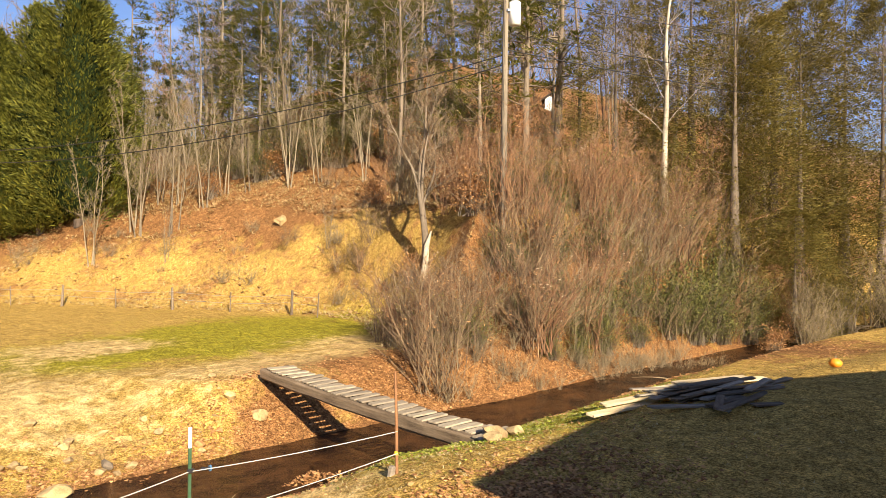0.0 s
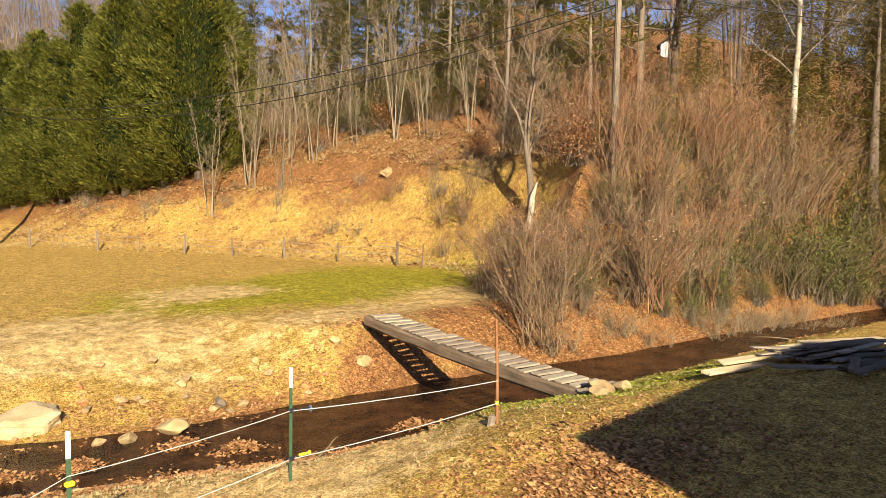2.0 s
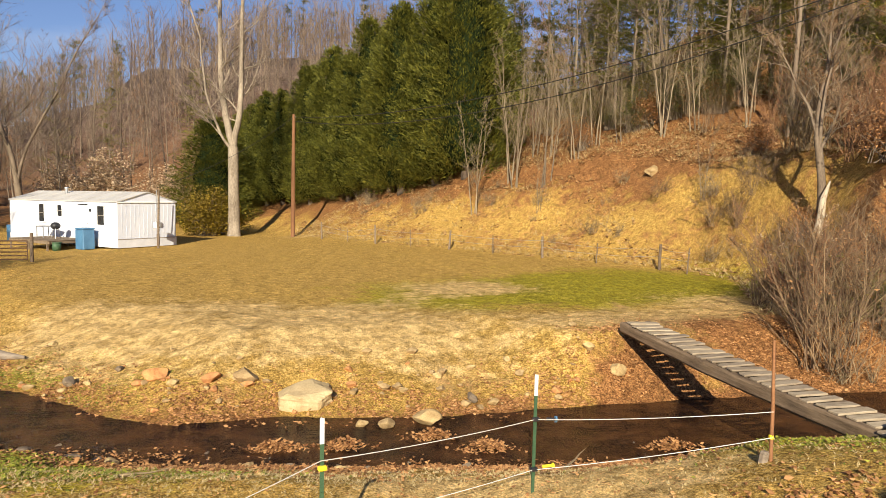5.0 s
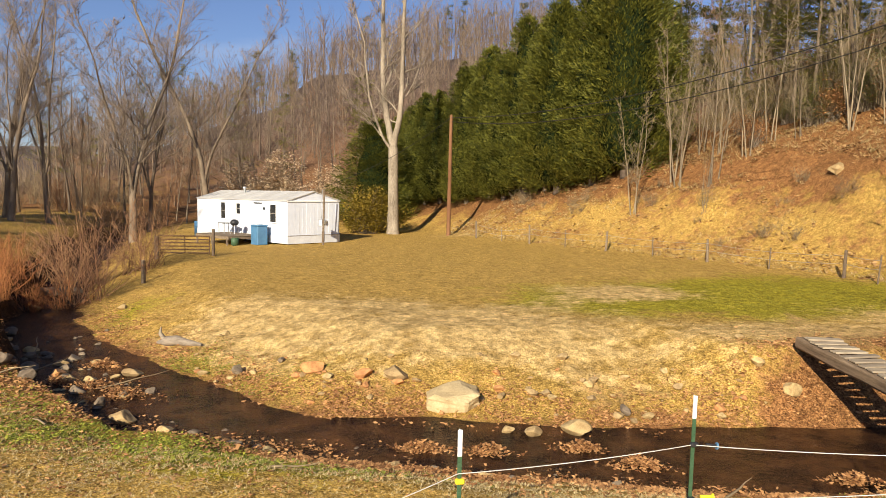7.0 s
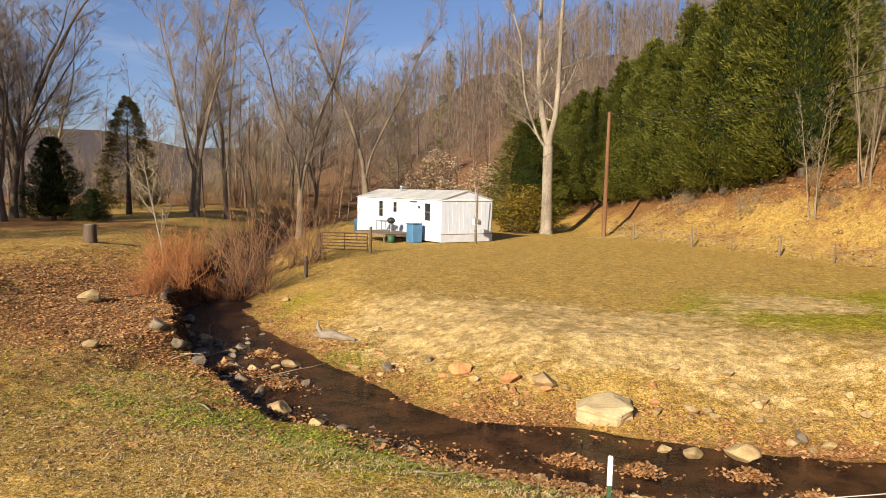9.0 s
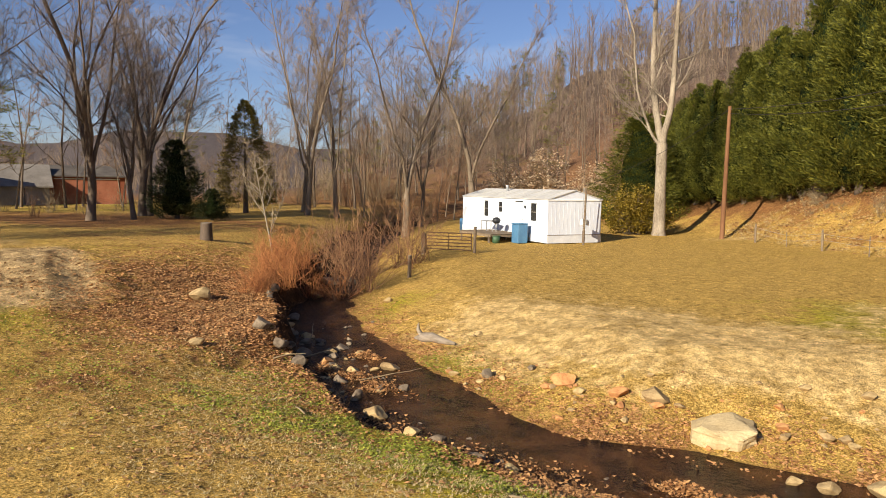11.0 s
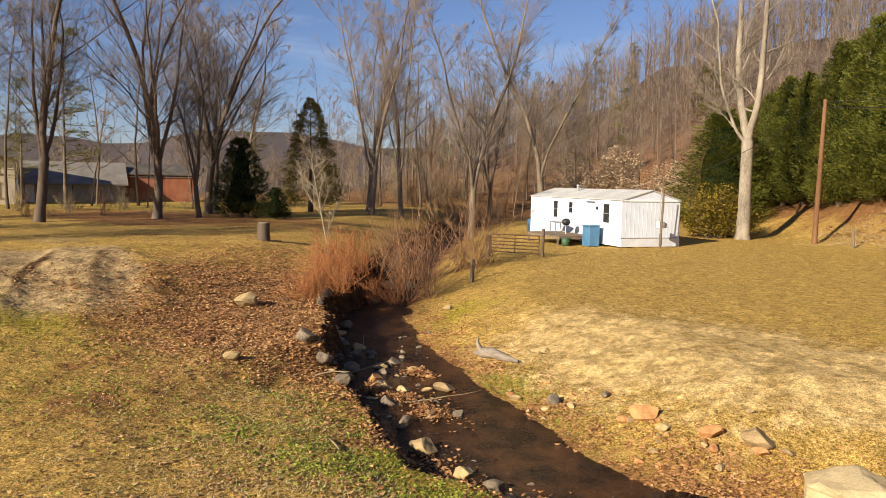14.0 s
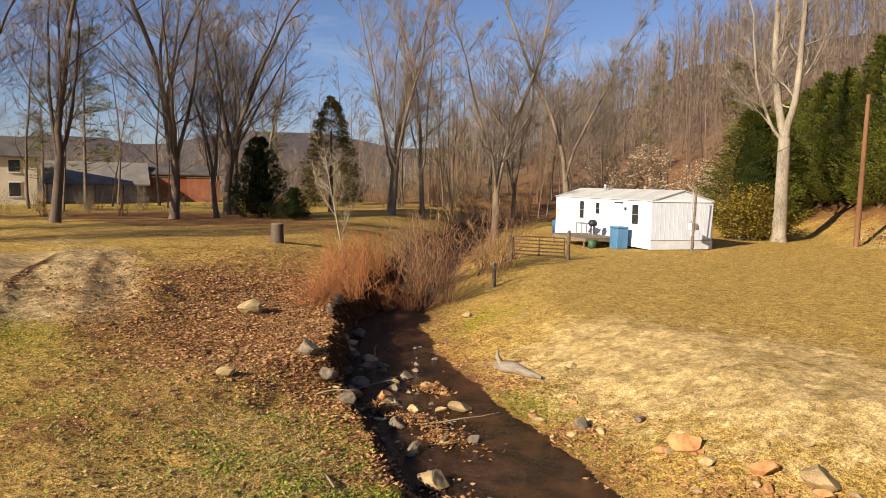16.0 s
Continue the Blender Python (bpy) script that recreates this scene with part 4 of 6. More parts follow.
def build_deck():
    c = home_local(-1.45, 5.3)
    z = gz(c.x, c.y)
    deck = thing("wooden_deck", pose(c.x, c.y, z, 0, 0, 51.3), "weathered wooden deck before the mobile home's door", "deck")
    for k in range(19):
        part("deck_board", boxed((2.6, 0.22, 0.04), Matrix.Translation((0, -2.25 + k * 0.25, 0.62)), 0.006), WOOD_DARK, deck)
    for x in (-1.25, 1.25):
        part("joist", boxed((0.06, 4.8, 0.16), Matrix.Translation((x, 0, 0.51))), WOOD_DARK, deck)
        for y in (-2.2, 0, 2.2):
            part("deck_post", boxed((0.1, 0.1, 0.7), Matrix.Translation((x, y, 0.2))), WOOD_DARK, deck)
    for y in (-2.3, 2.3):
        part("joist", boxed((2.5, 0.06, 0.16), Matrix.Translation((0, y, 0.51))), WOOD_DARK, deck)
    # things on it
    tb = thing("patio_table", pose(c.x, c.y, z + 0.64, 0, 0, 40) @ pose(0.2, 1.2, 0), "pale slatted outdoor table standing on the deck", "table")
    part("tabletop", boxed((0.8, 1.5, 0.05), Matrix.Translation((0, 0, 0.72)), 0.01), STEEL, tb)
    for x in (-0.35, 0.35):
        for y in (-0.65, 0.65):
            part("leg", boxed((0.05, 0.05, 0.7), Matrix.Translation((x, y, 0.35))), STEEL, tb)
    g = thing("kettle_grill", pose(c.x, c.y, z + 0.64, 0, 0, 51) @ pose(0.3, -0.3, 0), "black kettle barbecue grill on thin legs", "grill")
    bm = bmesh.new()
    bmesh.ops.create_uvsphere(bm, u_segments=14, v_segments=8, radius=0.3, matrix=Matrix.Translation((0, 0, 0.8)) @ Matrix.Diagonal((1, 1, 0.8, 1)))
    part("bowl", bm, PLASTIC_BLACK, g, smooth_faces=True)
    for k in range(3):
        a = k * 2.094
        part("leg", cyl(bmesh.new(), (math.cos(a) * 0.15, math.sin(a) * 0.15, 0.7), (math.cos(a) * 0.32, math.sin(a) * 0.32, 0), 0.015), STEEL, g)
    b = home_local(-0.75, 2.35)
    box_ob = thing("storage_box", pose(b.x, b.y, gz(b.x, b.y), 0, 0, 51.3), "upright blue plastic storage box beside the door", "storage box")
    part("body", boxed((0.75, 0.9, 1.25), Matrix.Translation((0, 0, 0.62)), 0.03), PAINT_BLUE, box_ob)
    part("lid", boxed((0.8, 0.95, 0.1), Matrix.Translation((0, 0, 1.3)), 0.03), PAINT_BLUE, box_ob)
    b = home_local(-2.2, 3.0)
    bin_ob = thing("green_bin", pose(b.x, b.y, gz(b.x, b.y)), "dark green bin under the deck's edge", "bin")
    part("body", cyl(bmesh.new(), (0, 0, 0), (0, 0, 0.5), 0.24, 0.28, 14), PAINT_GREEN, bin_ob, smooth_faces=True)
    part("rim", cyl(bmesh.new(), (0, 0, 0.48), (0, 0, 0.53), 0.3, 0.3, 14), PAINT_GREEN, bin_ob)
    b = home_local(0.5, 13.9)
    dr = thing("blue_drum", pose(b.x, b.y, gz(b.x, b.y)), "blue plastic drum by the home's far corner", "drum")
    bm = cyl(bmesh.new(), (0, 0, 0), (0, 0, 1.2), 0.38, 0.38, 16)
    part("body", bm, PAINT_BLUE, dr, smooth_faces=True)
    for zz in (0.4, 0.8):
        part("hoop", cyl(bmesh.new(), (0, 0, zz - 0.03), (0, 0, zz + 0.03), 0.4, 0.4, 16), PAINT_BLUE, dr)


build_deck()


def build_poles():
    # service pole before the home's end
    b = home_local(2.1, -1.0)
    p = thing("service_pole", pose(b.x, b.y, gz(b.x, b.y)), "thin dark service pole with a meter before the home", "pole")
    part("post", cyl(bmesh.new(), (0, 0, -0.3), (0.10, 0, 3.75), 0.08, 0.065), WOOD_DARK, p)
    part("meter", boxed((0.25, 0.16, 0.45), Matrix.Translation((-0.14, 0.0, 1.5)), 0.02), STEEL, p)
    part("conduit", cyl(bmesh.new(), (-0.12, 0, 1.6), (-0.04, 0, 3.7), 0.025), STEEL, p)
    part("breaker_box", boxed((0.16, 0.14, 0.7), Matrix.Translation((0.05, -0.1, 0.6)), 0.02), WOOD_DARK, p)
    # brown pole at the foot of the bank
    x, y = -5.9, 54.8
    p = thing("utility_pole", pose(x, y, gz(x, y)), "slender brown wooden utility pole at the foot of the bank", "utility pole")
    h = 9.8 - gz(x, y)
    part("post", cyl(bmesh.new(), (0, 0, -0.3), (0.12, 0, h), 0.17, 0.12, 12), POLE_BROWN, p)
    part("insulator", cyl(bmesh.new(), (0.1, 0, h - 0.25), (0.28, 0, h - 0.2), 0.05, 0.04), STEEL, p)
    part("step_bracket", boxed((0.12, 0.2, 0.06), Matrix.Translation((0.1, 0, h - 0.6))), STEEL, p)
    # grey pole with a transformer among the brush
    x, y = 18.8, 21.6
    z = gz(x, y)
    p = thing("utility_pole", pose(x, y, z), "tall weathered utility pole with a pale transformer can", "utility pole")
    top = 14.6 - z
    part("post", cyl(bmesh.new(), (0, 0, -0.3), (0.22, 0.05, top), 0.155, 0.11, 12), POLE_GREY, p)
    can = part("transformer", cyl(bmesh.new(), (0.50, -0.2, top - 1.5), (0.50, -0.2, top - 0.55), 0.24, 0.24, 16), PAINT_WHITE, p, "pale grey transformer can", True)
    part("transformer_lid", cyl(bmesh.new(), (0.50, -0.2, top - 0.56), (0.50, -0.2, top - 0.46), 0.25, 0.12, 16), STEEL, can)
    part("bracket", boxed((0.3, 0.12, 0.1), Matrix.Translation((0.3, -0.1, top - 0.9))), STEEL, p)
    part("insulator", cyl(bmesh.new(), (0.2, 0, top), (0.22, 0, top + 0.25), 0.04, 0.05), PLASTER, p)
    part("ground_wire", cyl(bmesh.new(), (-0.16, -0.1, 0.2), (0.06, -0.1, top - 0.4), 0.012, 0.012, 5), CABLE, p)


build_poles()


def wire(name, a, b, sag, radius, material, label, category="cable", n=20):
    t = Tubes()
    a, b = Vector(a), Vector(b)
    t.add([a.lerp(b, k / n) - Vector((0, 0, sag * 4 * (k / n) * (1 - k / n))) for k in range(n + 1)], [radius] * (n + 1), 5)
    return tagged(t.put(name, material, None), label, category)


POLE_TOP = Vector((19.02, 21.65, 14.4))
wire("power_line", POLE_TOP, (80, 12, 18), 1.2, 0.018, CABLE, "thin power line running to the transformer pole")
wire("power_line", POLE_TOP - Vector((0, 0, 1.6)), (80, 12, 15), 1.2, 0.018, CABLE, "thin power line running to the transformer pole")
wire("power_line", POLE_TOP - Vector((0, 0, 2.3)), (80, 12, 14), 1.4, 0.022, CABLE, "thin power line running to the transformer pole")
wire("power_line", POLE_TOP - Vector((0, 0, 2.5)), (-5.78, 54.8, 9.6), 1.5, 0.022, CABLE, "sagging power line strung between two poles")
wire("power_line", POLE_TOP - Vector((0, 0, 2.9)), (-5.78, 54.8, 9.3), 1.9, 0.022, CABLE, "sagging power line strung between two poles")
wire("power_line", (-5.78, 54.8, 9.6), (home_local(2.1, -1.0).x, home_local(2.1, -1.0).y, 4.1), 0.5, 0.018, CABLE, "thin power line from the brown pole to the home")


def build_shadow_house():
    """The house behind the camera's start, whose gable shades the lawn."""
    z = 0.6
    h = thing("house", pose(4.1, -11.0, z), "plain gabled house beside the lawn", "house")
    part("wall", hold_gable(bmesh.new(), 12.4, 9.0, 3.9, 1.1), PLASTER, h)
    part("roof", gable_roof(bmesh.new(), 12.4, 9.0, 3.92, 1.12, 0.3, 0.12), SHINGLE, h)


build_shadow_house()


def build_far_buildings():
    def house(name, x, y, turn, w, length, eave, rise, wall_mat, roof_mat, label, category, windows):
        h = thing(name, pose(x, y, gz(x, y) - 0.1, 0, 0, turn), label, category)
        part("wall", hold_gable(bmesh.new(), w, length, eave, rise), wall_mat, h)
        part("roof", gable_roof(bmesh.new(), w, length, eave + 0.02, rise, 0.4, 0.15), roof_mat, h)
        for wx, wz, ww, wh, wm in windows:
            o = part("window", boxed((0.06, ww, wh), Matrix.Translation((-0.03, wx, wz))), wm, h)
            part("frame", boxed((0.1, ww + 0.2, 0.12), Matrix.Translation((-0.05, wx, wz + wh / 2 + 0.06))), PAINT_WHITE, o)
            part("sill", boxed((0.12, ww + 0.2, 0.1), Matrix.Translation((-0.06, wx, wz - wh / 2 - 0.05))), PAINT_WHITE, o)
        return h

    house("red_barn", -77.0, 61.6, 146, 8, 8.6, 3.5, 1.2, BRICK_RED, SHINGLE, "long low red barn with two wide doors beyond the trees", "barn", ((2.3, 1.6, 3.0, 3.0, BARN_DOOR), (6.3, 1.6, 3.0, 3.0, BARN_DOOR)))
    house("grey_shed", -79.3, 53.0, 151, 9, 10.5, 2.3, 2.4, TIN_GREY, ROOF_GREY, "long grey weathered shed with a tall dark roof", "shed", ((9.8, 1.1, 0.9, 2.1, PAINT_WHITE), (2.5, 1.1, 0.12, 2.0, PLASTIC_BLACK), (5.5, 1.1, 0.12, 2.0, PLASTIC_BLACK)))
    house("farm_house", -78.3, 40.1, 157, 9, 9, 5.0, 2.0, PLASTER, SHINGLE, "two-storey cream house with a dark roof", "house", ((2, 1.6, 1, 1.4, GLASS_DARK), (5.5, 1.3, 2.4, 2.2, TIN_GREY), (2, 4.0, 1, 1.2, GLASS_DARK), (5, 4.0, 1, 1.2, GLASS_DARK)))
    house("hill_shed", 54.0, 57.0, -44, 1.5, 1.8, 1.4, 0.5, PAINT_WHITE, SHINGLE, "small white shed high among the trees", "shed", ((0.9, 0.8, 0.5, 0.6, GLASS_DARK),))


build_far_buildings()


# ---- footbridge ----
def build_bridge():
    a, b = Vector((6.85, 16.2, 0.80)), Vector((7.98, 8.75, 0.56))
    length = (b - a).length
    turn = math.degrees(math.atan2(b.y - a.y, b.x - a.x))
    tilt = -math.degrees(math.asin((b.z - a.z) / length))
    br = thing("footbridge", pose(*a, 0, tilt, turn), "weathered plank footbridge across the creek on two log beams", "footbridge")
    rng = random.Random(4)
    for y in (-0.33, 0.33):
        # a hewn log: nearly square, knobbly along its length
        bm = bmesh.new()
        n, rings = 16, []
        for k in range(n + 1):
            x = -0.2 + (length + 0.25) * k / n
            cy, cz = y + rng.gauss(0, 0.008), -0.155 - 0.07 * math.sin(math.pi * k / n) + rng.gauss(0, 0.006)
            hw, hh = 0.095 + rng.gauss(0, 0.005), 0.13 + rng.gauss(0, 0.007)
            rings.append([bm.verts.new((x, cy + a * hw, cz + c * hh)) for a, c in ((-1, -0.6), (-0.6, -1), (0.6, -1), (1, -0.6), (1, 0.7), (0.7, 1), (-0.7, 1), (-1, 0.7))])
        for p, q in zip(rings, rings[1:]):
            for i in range(8):
                bm.faces.new((p[i], p[(i + 1) % 8], q[(i + 1) % 8], q[i]))
        bm.faces.new(rings[0])
        bm.faces.new(rings[-1][::-1])
        bmesh.ops.recalc_face_normals(bm, faces=bm.faces)
        part("log_beam", bm, WOOD_BEAM, br, "dark hewn log beam")
    count = 24
    for k in range(count):
        x = 0.12 + (length - 0.10) * k / (count - 1)
        sag = -0.07 * math.sin(math.pi * min(1, x / length))
        wide = 0.92 if k == count - 1 else 0.70 + rng.uniform(-0.05, 0.08)
        part("plank", boxed((0.20 + rng.uniform(-0.025, 0.02), wide, 0.038), pose(x, rng.uniform(-0.04, 0.04), sag, rng.gauss(0, 1.0), rng.gauss(0, 1.5), rng.gauss(0, 2.5)), 0.006), WOOD_PLANK, br)
    return br


build_bridge()


# ---- electric fence beside the creek ----
def build_fence():
    def t_post(x, y, h, lean, clips):
        z = gz(x, y)
        p = thing("fence_post", pose(x, y, z, lean[0], lean[1], 20), "green steel T-post with a white painted tip", "fence post", "electric fence posts")
        bm = bmesh.new()
        box(bm, (0.042, 0.008, h + 0.2 - 0.26), Matrix.Translation((0, 0, (h - 0.26 - 0.2) / 2)))
        box(bm, (0.008, 0.035, h + 0.2 - 0.26), Matrix.Translation((0, 0.018, (h - 0.26 - 0.2) / 2)))
        for k in range(int(h / 0.06)):
            box(bm, (0.03, 0.012, 0.015), Matrix.Translation((0, -0.006, 0.04 + k * 0.06 * (h - 0.3) / h)))
        part("post", bm, PAINT_GREEN, p)
        bm = bmesh.new()
        box(bm, (0.044, 0.010, 0.26), Matrix.Translation((0, 0, h - 0.13)))
        box(bm, (0.010, 0.037, 0.26), Matrix.Translation((0, 0.018, h - 0.13)))
        part("painted_tip", bm, PAINT_WHITE, p, "white painted tip")
        for cz, m in clips:
            part("insulator", boxed((0.09, 0.06, 0.05), Matrix.Translation((0, -0.02, cz)), 0.012), m, p)
        return Vector((x, y, z))

    a = t_post(2.33, 7.85, 1.48, (0, 1.0), ((0.93, PLASTIC_BLACK), (0.30, PLASTIC_BLACK)))
    b = t_post(-0.15, 6.4, 1.52, (0, 0.5), ((1.02, PLASTIC_YELLOW), (0.42, PLASTIC_YELLOW)))
    c = t_post(-2.2, 3.8, 1.42, (0, -0.5), ((1.02, PLASTIC_YELLOW), (0.42, PLASTIC_YELLOW)))
    # rusty rod by the bridge
    x, y = 5.2, 7.5
    z = gz(x, y)
    d = thing("fence_rod", pose(x, y, z, 1, -1.5, 0), "thin rusty fence rod standing on the creek bank", "fence rod", "electric fence posts")
    t = Tubes()
    t.add([Vector((0, 0, -0.1)), Vector((0.01, 0, 0.7)), Vector((0, 0, 1.5))], [0.026, 0.024, 0.018], 6)
    t.put("rod", RUST, d)
    part("insulator", boxed((0.05, 0.05, 0.06), Matrix.Translation((0, 0, 0.3)), 0.01), PLASTIC_YELLOW, d)
    part("foot_block", boxed((0.1, 0.09, 0.2), pose(-0.09, 0, 0.03, 8, 4, 20), 0.02), WOOD_GREY, d)
    d = Vector((x, y, z))
    dz = lambda p, h: p + Vector((0, -0.03, h))
    for p, q, hp, hq in ((d, a, 0.62, 0.93), (d, a, 0.3, 0.30), (a, b, 0.93, 1.1), (a, b, 0.30, 0.44), (b, c, 1.1, 1.02), (b, c, 0.44, 0.42)):
        wire("fence_rope", dz(p, hp), dz(q, hq), 0.03, 0.0048, ROPE, "white electric fence rope strung between posts", "rope", 12)
    g = thing("gate_handle", pose(*(a + Vector((0.16, 0.02, 0.92))), 0, 4, 5), "black and blue spring gate handle on the rope", "gate handle")
    part("grip", cyl(bmesh.new(), (0, 0, 0), (0.13, 0, 0), 0.022, 0.018, 10), PLASTIC_BLACK, g)
    part("guard", cyl(bmesh.new(), (0.11, 0, 0), (0.13, 0, 0), 0.04, 0.04, 12), PAINT_BLUE, g)
    g = thing("gate_handle", pose(*(a + Vector((0.12, 0.02, 0.32))), 0, -3, 5), "yellow spring gate handle on the lower rope", "gate handle")
    part("grip", cyl(bmesh.new(), (0, 0, 0), (0.15, 0, 0), 0.02, 0.016, 10), PLASTIC_YELLOW, g)
    part("guard", cyl(bmesh.new(), (0.13, 0, 0), (0.15, 0, 0), 0.032, 0.032, 12), PLASTIC_YELLOW, g)


build_fence()


def build_field_fence():
    # wooden posts along the foot of the bank
    rng = random.Random(9)
    line = [(-3.5, 52.0), (0.4, 47.3), (4.8, 41.8), (9.2, 36.4), (13.2, 30.5), (14.0, 26.5)]
    tops = []
    for (ax, ay), (bx, by) in zip(line, line[1:]):
        n = max(2, int(math.hypot(bx - ax, by - ay) / 2.6))
        for k in range(n):
            x, y = ax + (bx - ax) * k / n, ay + (by - ay) * k / n
            big = k == 0
            h = rng.uniform(1.1, 1.35) if big else rng.uniform(0.9, 1.15)
            z = gz(x, y)
            p = thing("wooden_post", pose(x, y, z, rng.gauss(0, 4), rng.gauss(0, 4), rng.uniform(0, 90)), "thin dark wooden post of a wire fence below the bank", "fence post", "wire fence posts")
            part("post", cyl(bmesh.new(), (0, 0, -0.2), (0, 0, h), 0.075 if big else 0.035, 0.06 if big else 0.028, 7), WOOD_DARK, p)
            part("wire_staple", boxed((0.03, 0.1, 0.02), Matrix.Translation((0, 0, h * 0.8))), STEEL, p)
            tops.append(Vector((x, y, z + h * 0.8)))
    for p, q in zip(tops, tops[1:]):
        wire("fence_wire", p, q, 0.03, 0.007, STEEL, "thin fence wire below the leafy bank", "wire", 4)
        wire("fence_wire", p - Vector((0, 0, 0.35)), q - Vector((0, 0, 0.35)), 0.03, 0.007, STEEL, "thin fence wire below the leafy bank", "wire", 4)


build_field_fence()


def build_gate():
    a, b = Vector((-20.3, 37.3, 0)), Vector((-17.2, 37.8, 0))
    for p, h, r in ((a, 1.25, 0.14), (b, 1.5, 0.09), (Vector((-17.15, 30.4, 0)), 1.05, 0.10)):
        z = gz(p.x, p.y)
        g = thing("wooden_post", pose(p.x, p.y, z, 0, 0, 30), "short round dark wooden gate post in the grass", "fence post", "gate posts")
        part("post", cyl(bmesh.new(), (0, 0, -0.2), (0.02, 0, h), r, r * 0.92, 12), WOOD_DARK, g)
        part("cap", cyl(bmesh.new(), (0.02, 0, h), (0.02, 0, h + 0.015), r * 0.92, r * 0.7, 12), WOOD_GREY, g)
    z = max(gz(a.x, a.y), gz(b.x, b.y))
    u = (b - a).normalized()
    length = (b - a).length - 0.4
    g = thing("tube_gate", pose(a.x + u.x * 0.2, a.y + u.y * 0.2, z, 0, 0, math.degrees(math.atan2(u.y, u.x))), "rusty tubular steel farm gate between wooden posts", "gate")
    for k in range(6):
        zz = 0.15 + k * 0.19
        part("rail", cyl(bmesh.new(), (0, 0, zz), (length, 0, zz), 0.034, 0.034, 8), GATE_RUST, g)
    for x in (0.0, length * 0.5, length):
        part("upright", cyl(bmesh.new(), (x, 0, 0.12), (x, 0, 1.13), 0.03, 0.03, 8), GATE_RUST, g)


build_gate()


def build_stump():
    x, y = -26.6, 26.6
    s = thing("tree_stump", pose(x, y, gz(x, y)), "upright sawn log stump standing on the lawn", "stump")
    rng = random.Random(2)
    t = Tubes()
    t.add([Vector((0, 0, -0.1)), Vector((0.0, 0, 0.4)), Vector((0.02, 0, 0.85))], [0.33, 0.29, 0.28], 14)
    t.put("bark", BARK_DARK, s)
    part("sawn_face", cyl(bmesh.new(), (0.02, 0, 0.8), (0.02, 0, 0.86), 0.28, 0.275, 14), WOOD_GREY, s)


build_stump()


# ---- wood pile on the lawn ----
def build_wood_pile():
    rng = random.Random(12)

    def board(x, y, z, length, w, h, turn, dip, roll, pale):
        me = bpy.data.meshes.new("board")
        bm = boxed((length, w, h), Matrix(), 0.004)
        for v in bm.verts:
            v.co.z += 0.012 * math.sin(v.co.x * 1.3 + x * 5)
            v.co.x += rng.uniform(-0.03, 0.03)
        bm.to_mesh(me)
        bm.free()
        me.materials.append(WOOD_PALE if pale else WOOD_GREY if rng.random() < 0.5 else WOOD_DARK)
        ob = new("board", me)
        ob.matrix_basis = pose(x, y, z, roll, dip, turn)
        return tagged(ob, "pale sawn board lying on the wood pile" if pale else "old dark board lying in the wood pile", "board", "wood pile")

    cx, cy = 12.1, 7.0
    z0 = gz(cx, cy)
    for layer in range(5):
        for k in range(7 - layer):
            v = (k - 3 + layer * 0.55) * 0.24 + rng.gauss(0, 0.05)
            board(cx + 0.1 * layer + rng.gauss(0, 0.3), cy + v, z0 + 0.04 + layer * 0.05, rng.uniform(1.4, 2.6), rng.choice((0.10, 0.14, 0.17)), rng.choice((0.025, 0.035, 0.045)), 2 + rng.gauss(0, 7), rng.gauss(0, 1.6), rng.gauss(0, 5), False)
    for x, y, length, turn, dz in ((10.5, 7.75, 2.3, 6, 0.05), (11.2, 7.9, 2.6, 4, 0.13), (12.6, 8.0, 2.6, 0, 0.22), (13.4, 7.95, 2.2, -5, 0.22), (12.3, 7.85, 2.2, 7, 0.19), (14.2, 7.7, 1.4, -8, 0.10)):
        board(x, y, gz(x, y) + dz, length, 0.18, 0.05, turn, 1.5, 6, True)
    for x, y, length, turn, dz in ((11.7, 6.05, 2.5, 14, 0.07), (11.2, 6.25, 1.3, 32, 0.12), (12.5, 6.3, 1.5, 18, 0.2), (10.6, 6.6, 1.3, -18, 0.06), (11.9, 5.7, 0.8, -14, 0.03), (13.9, 6.8, 1.6, 9, 0.06)):
        board(x, y, gz(x, y) + dz, length, 0.15, 0.035, turn, 2, 4, False)


build_wood_pile()


def build_pumpkin():
    x, y = 17.0, 7.1
    p = thing("pumpkin", pose(x, y, gz(x, y)), "orange pumpkin lying in the leaves", "pumpkin")
    bm = bmesh.new()
    bmesh.ops.create_uvsphere(bm, u_segments=24, v_segments=12, radius=0.14)
    for v in bm.verts:
        a = math.atan2(v.co.y, v.co.x)
        k = 1 + 0.06 * abs(math.sin(a * 4))
        v.co = Vector((v.co.x * k, v.co.y * k, v.co.z * 0.78 + 0.10))
    part("skin", bm, PUMPKIN, p, smooth_faces=True)
    part("stalk", cyl(bmesh.new(), (0, 0, 0.19), (0.03, 0.01, 0.27), 0.02, 0.016, 6), TWIG_TAN, p)


build_pumpkin()


# ---- trees and shrubs ----
BIG = "tall bare deciduous tree with grey bark"
def place(ob, label, category, x, y, turn=0, scale=1.0, group="", tilt=(0, 0), sink=0.1):
    set_down(ob, x, y, turn, scale, sink, tilt)
    return tagged(ob, label, category, group)


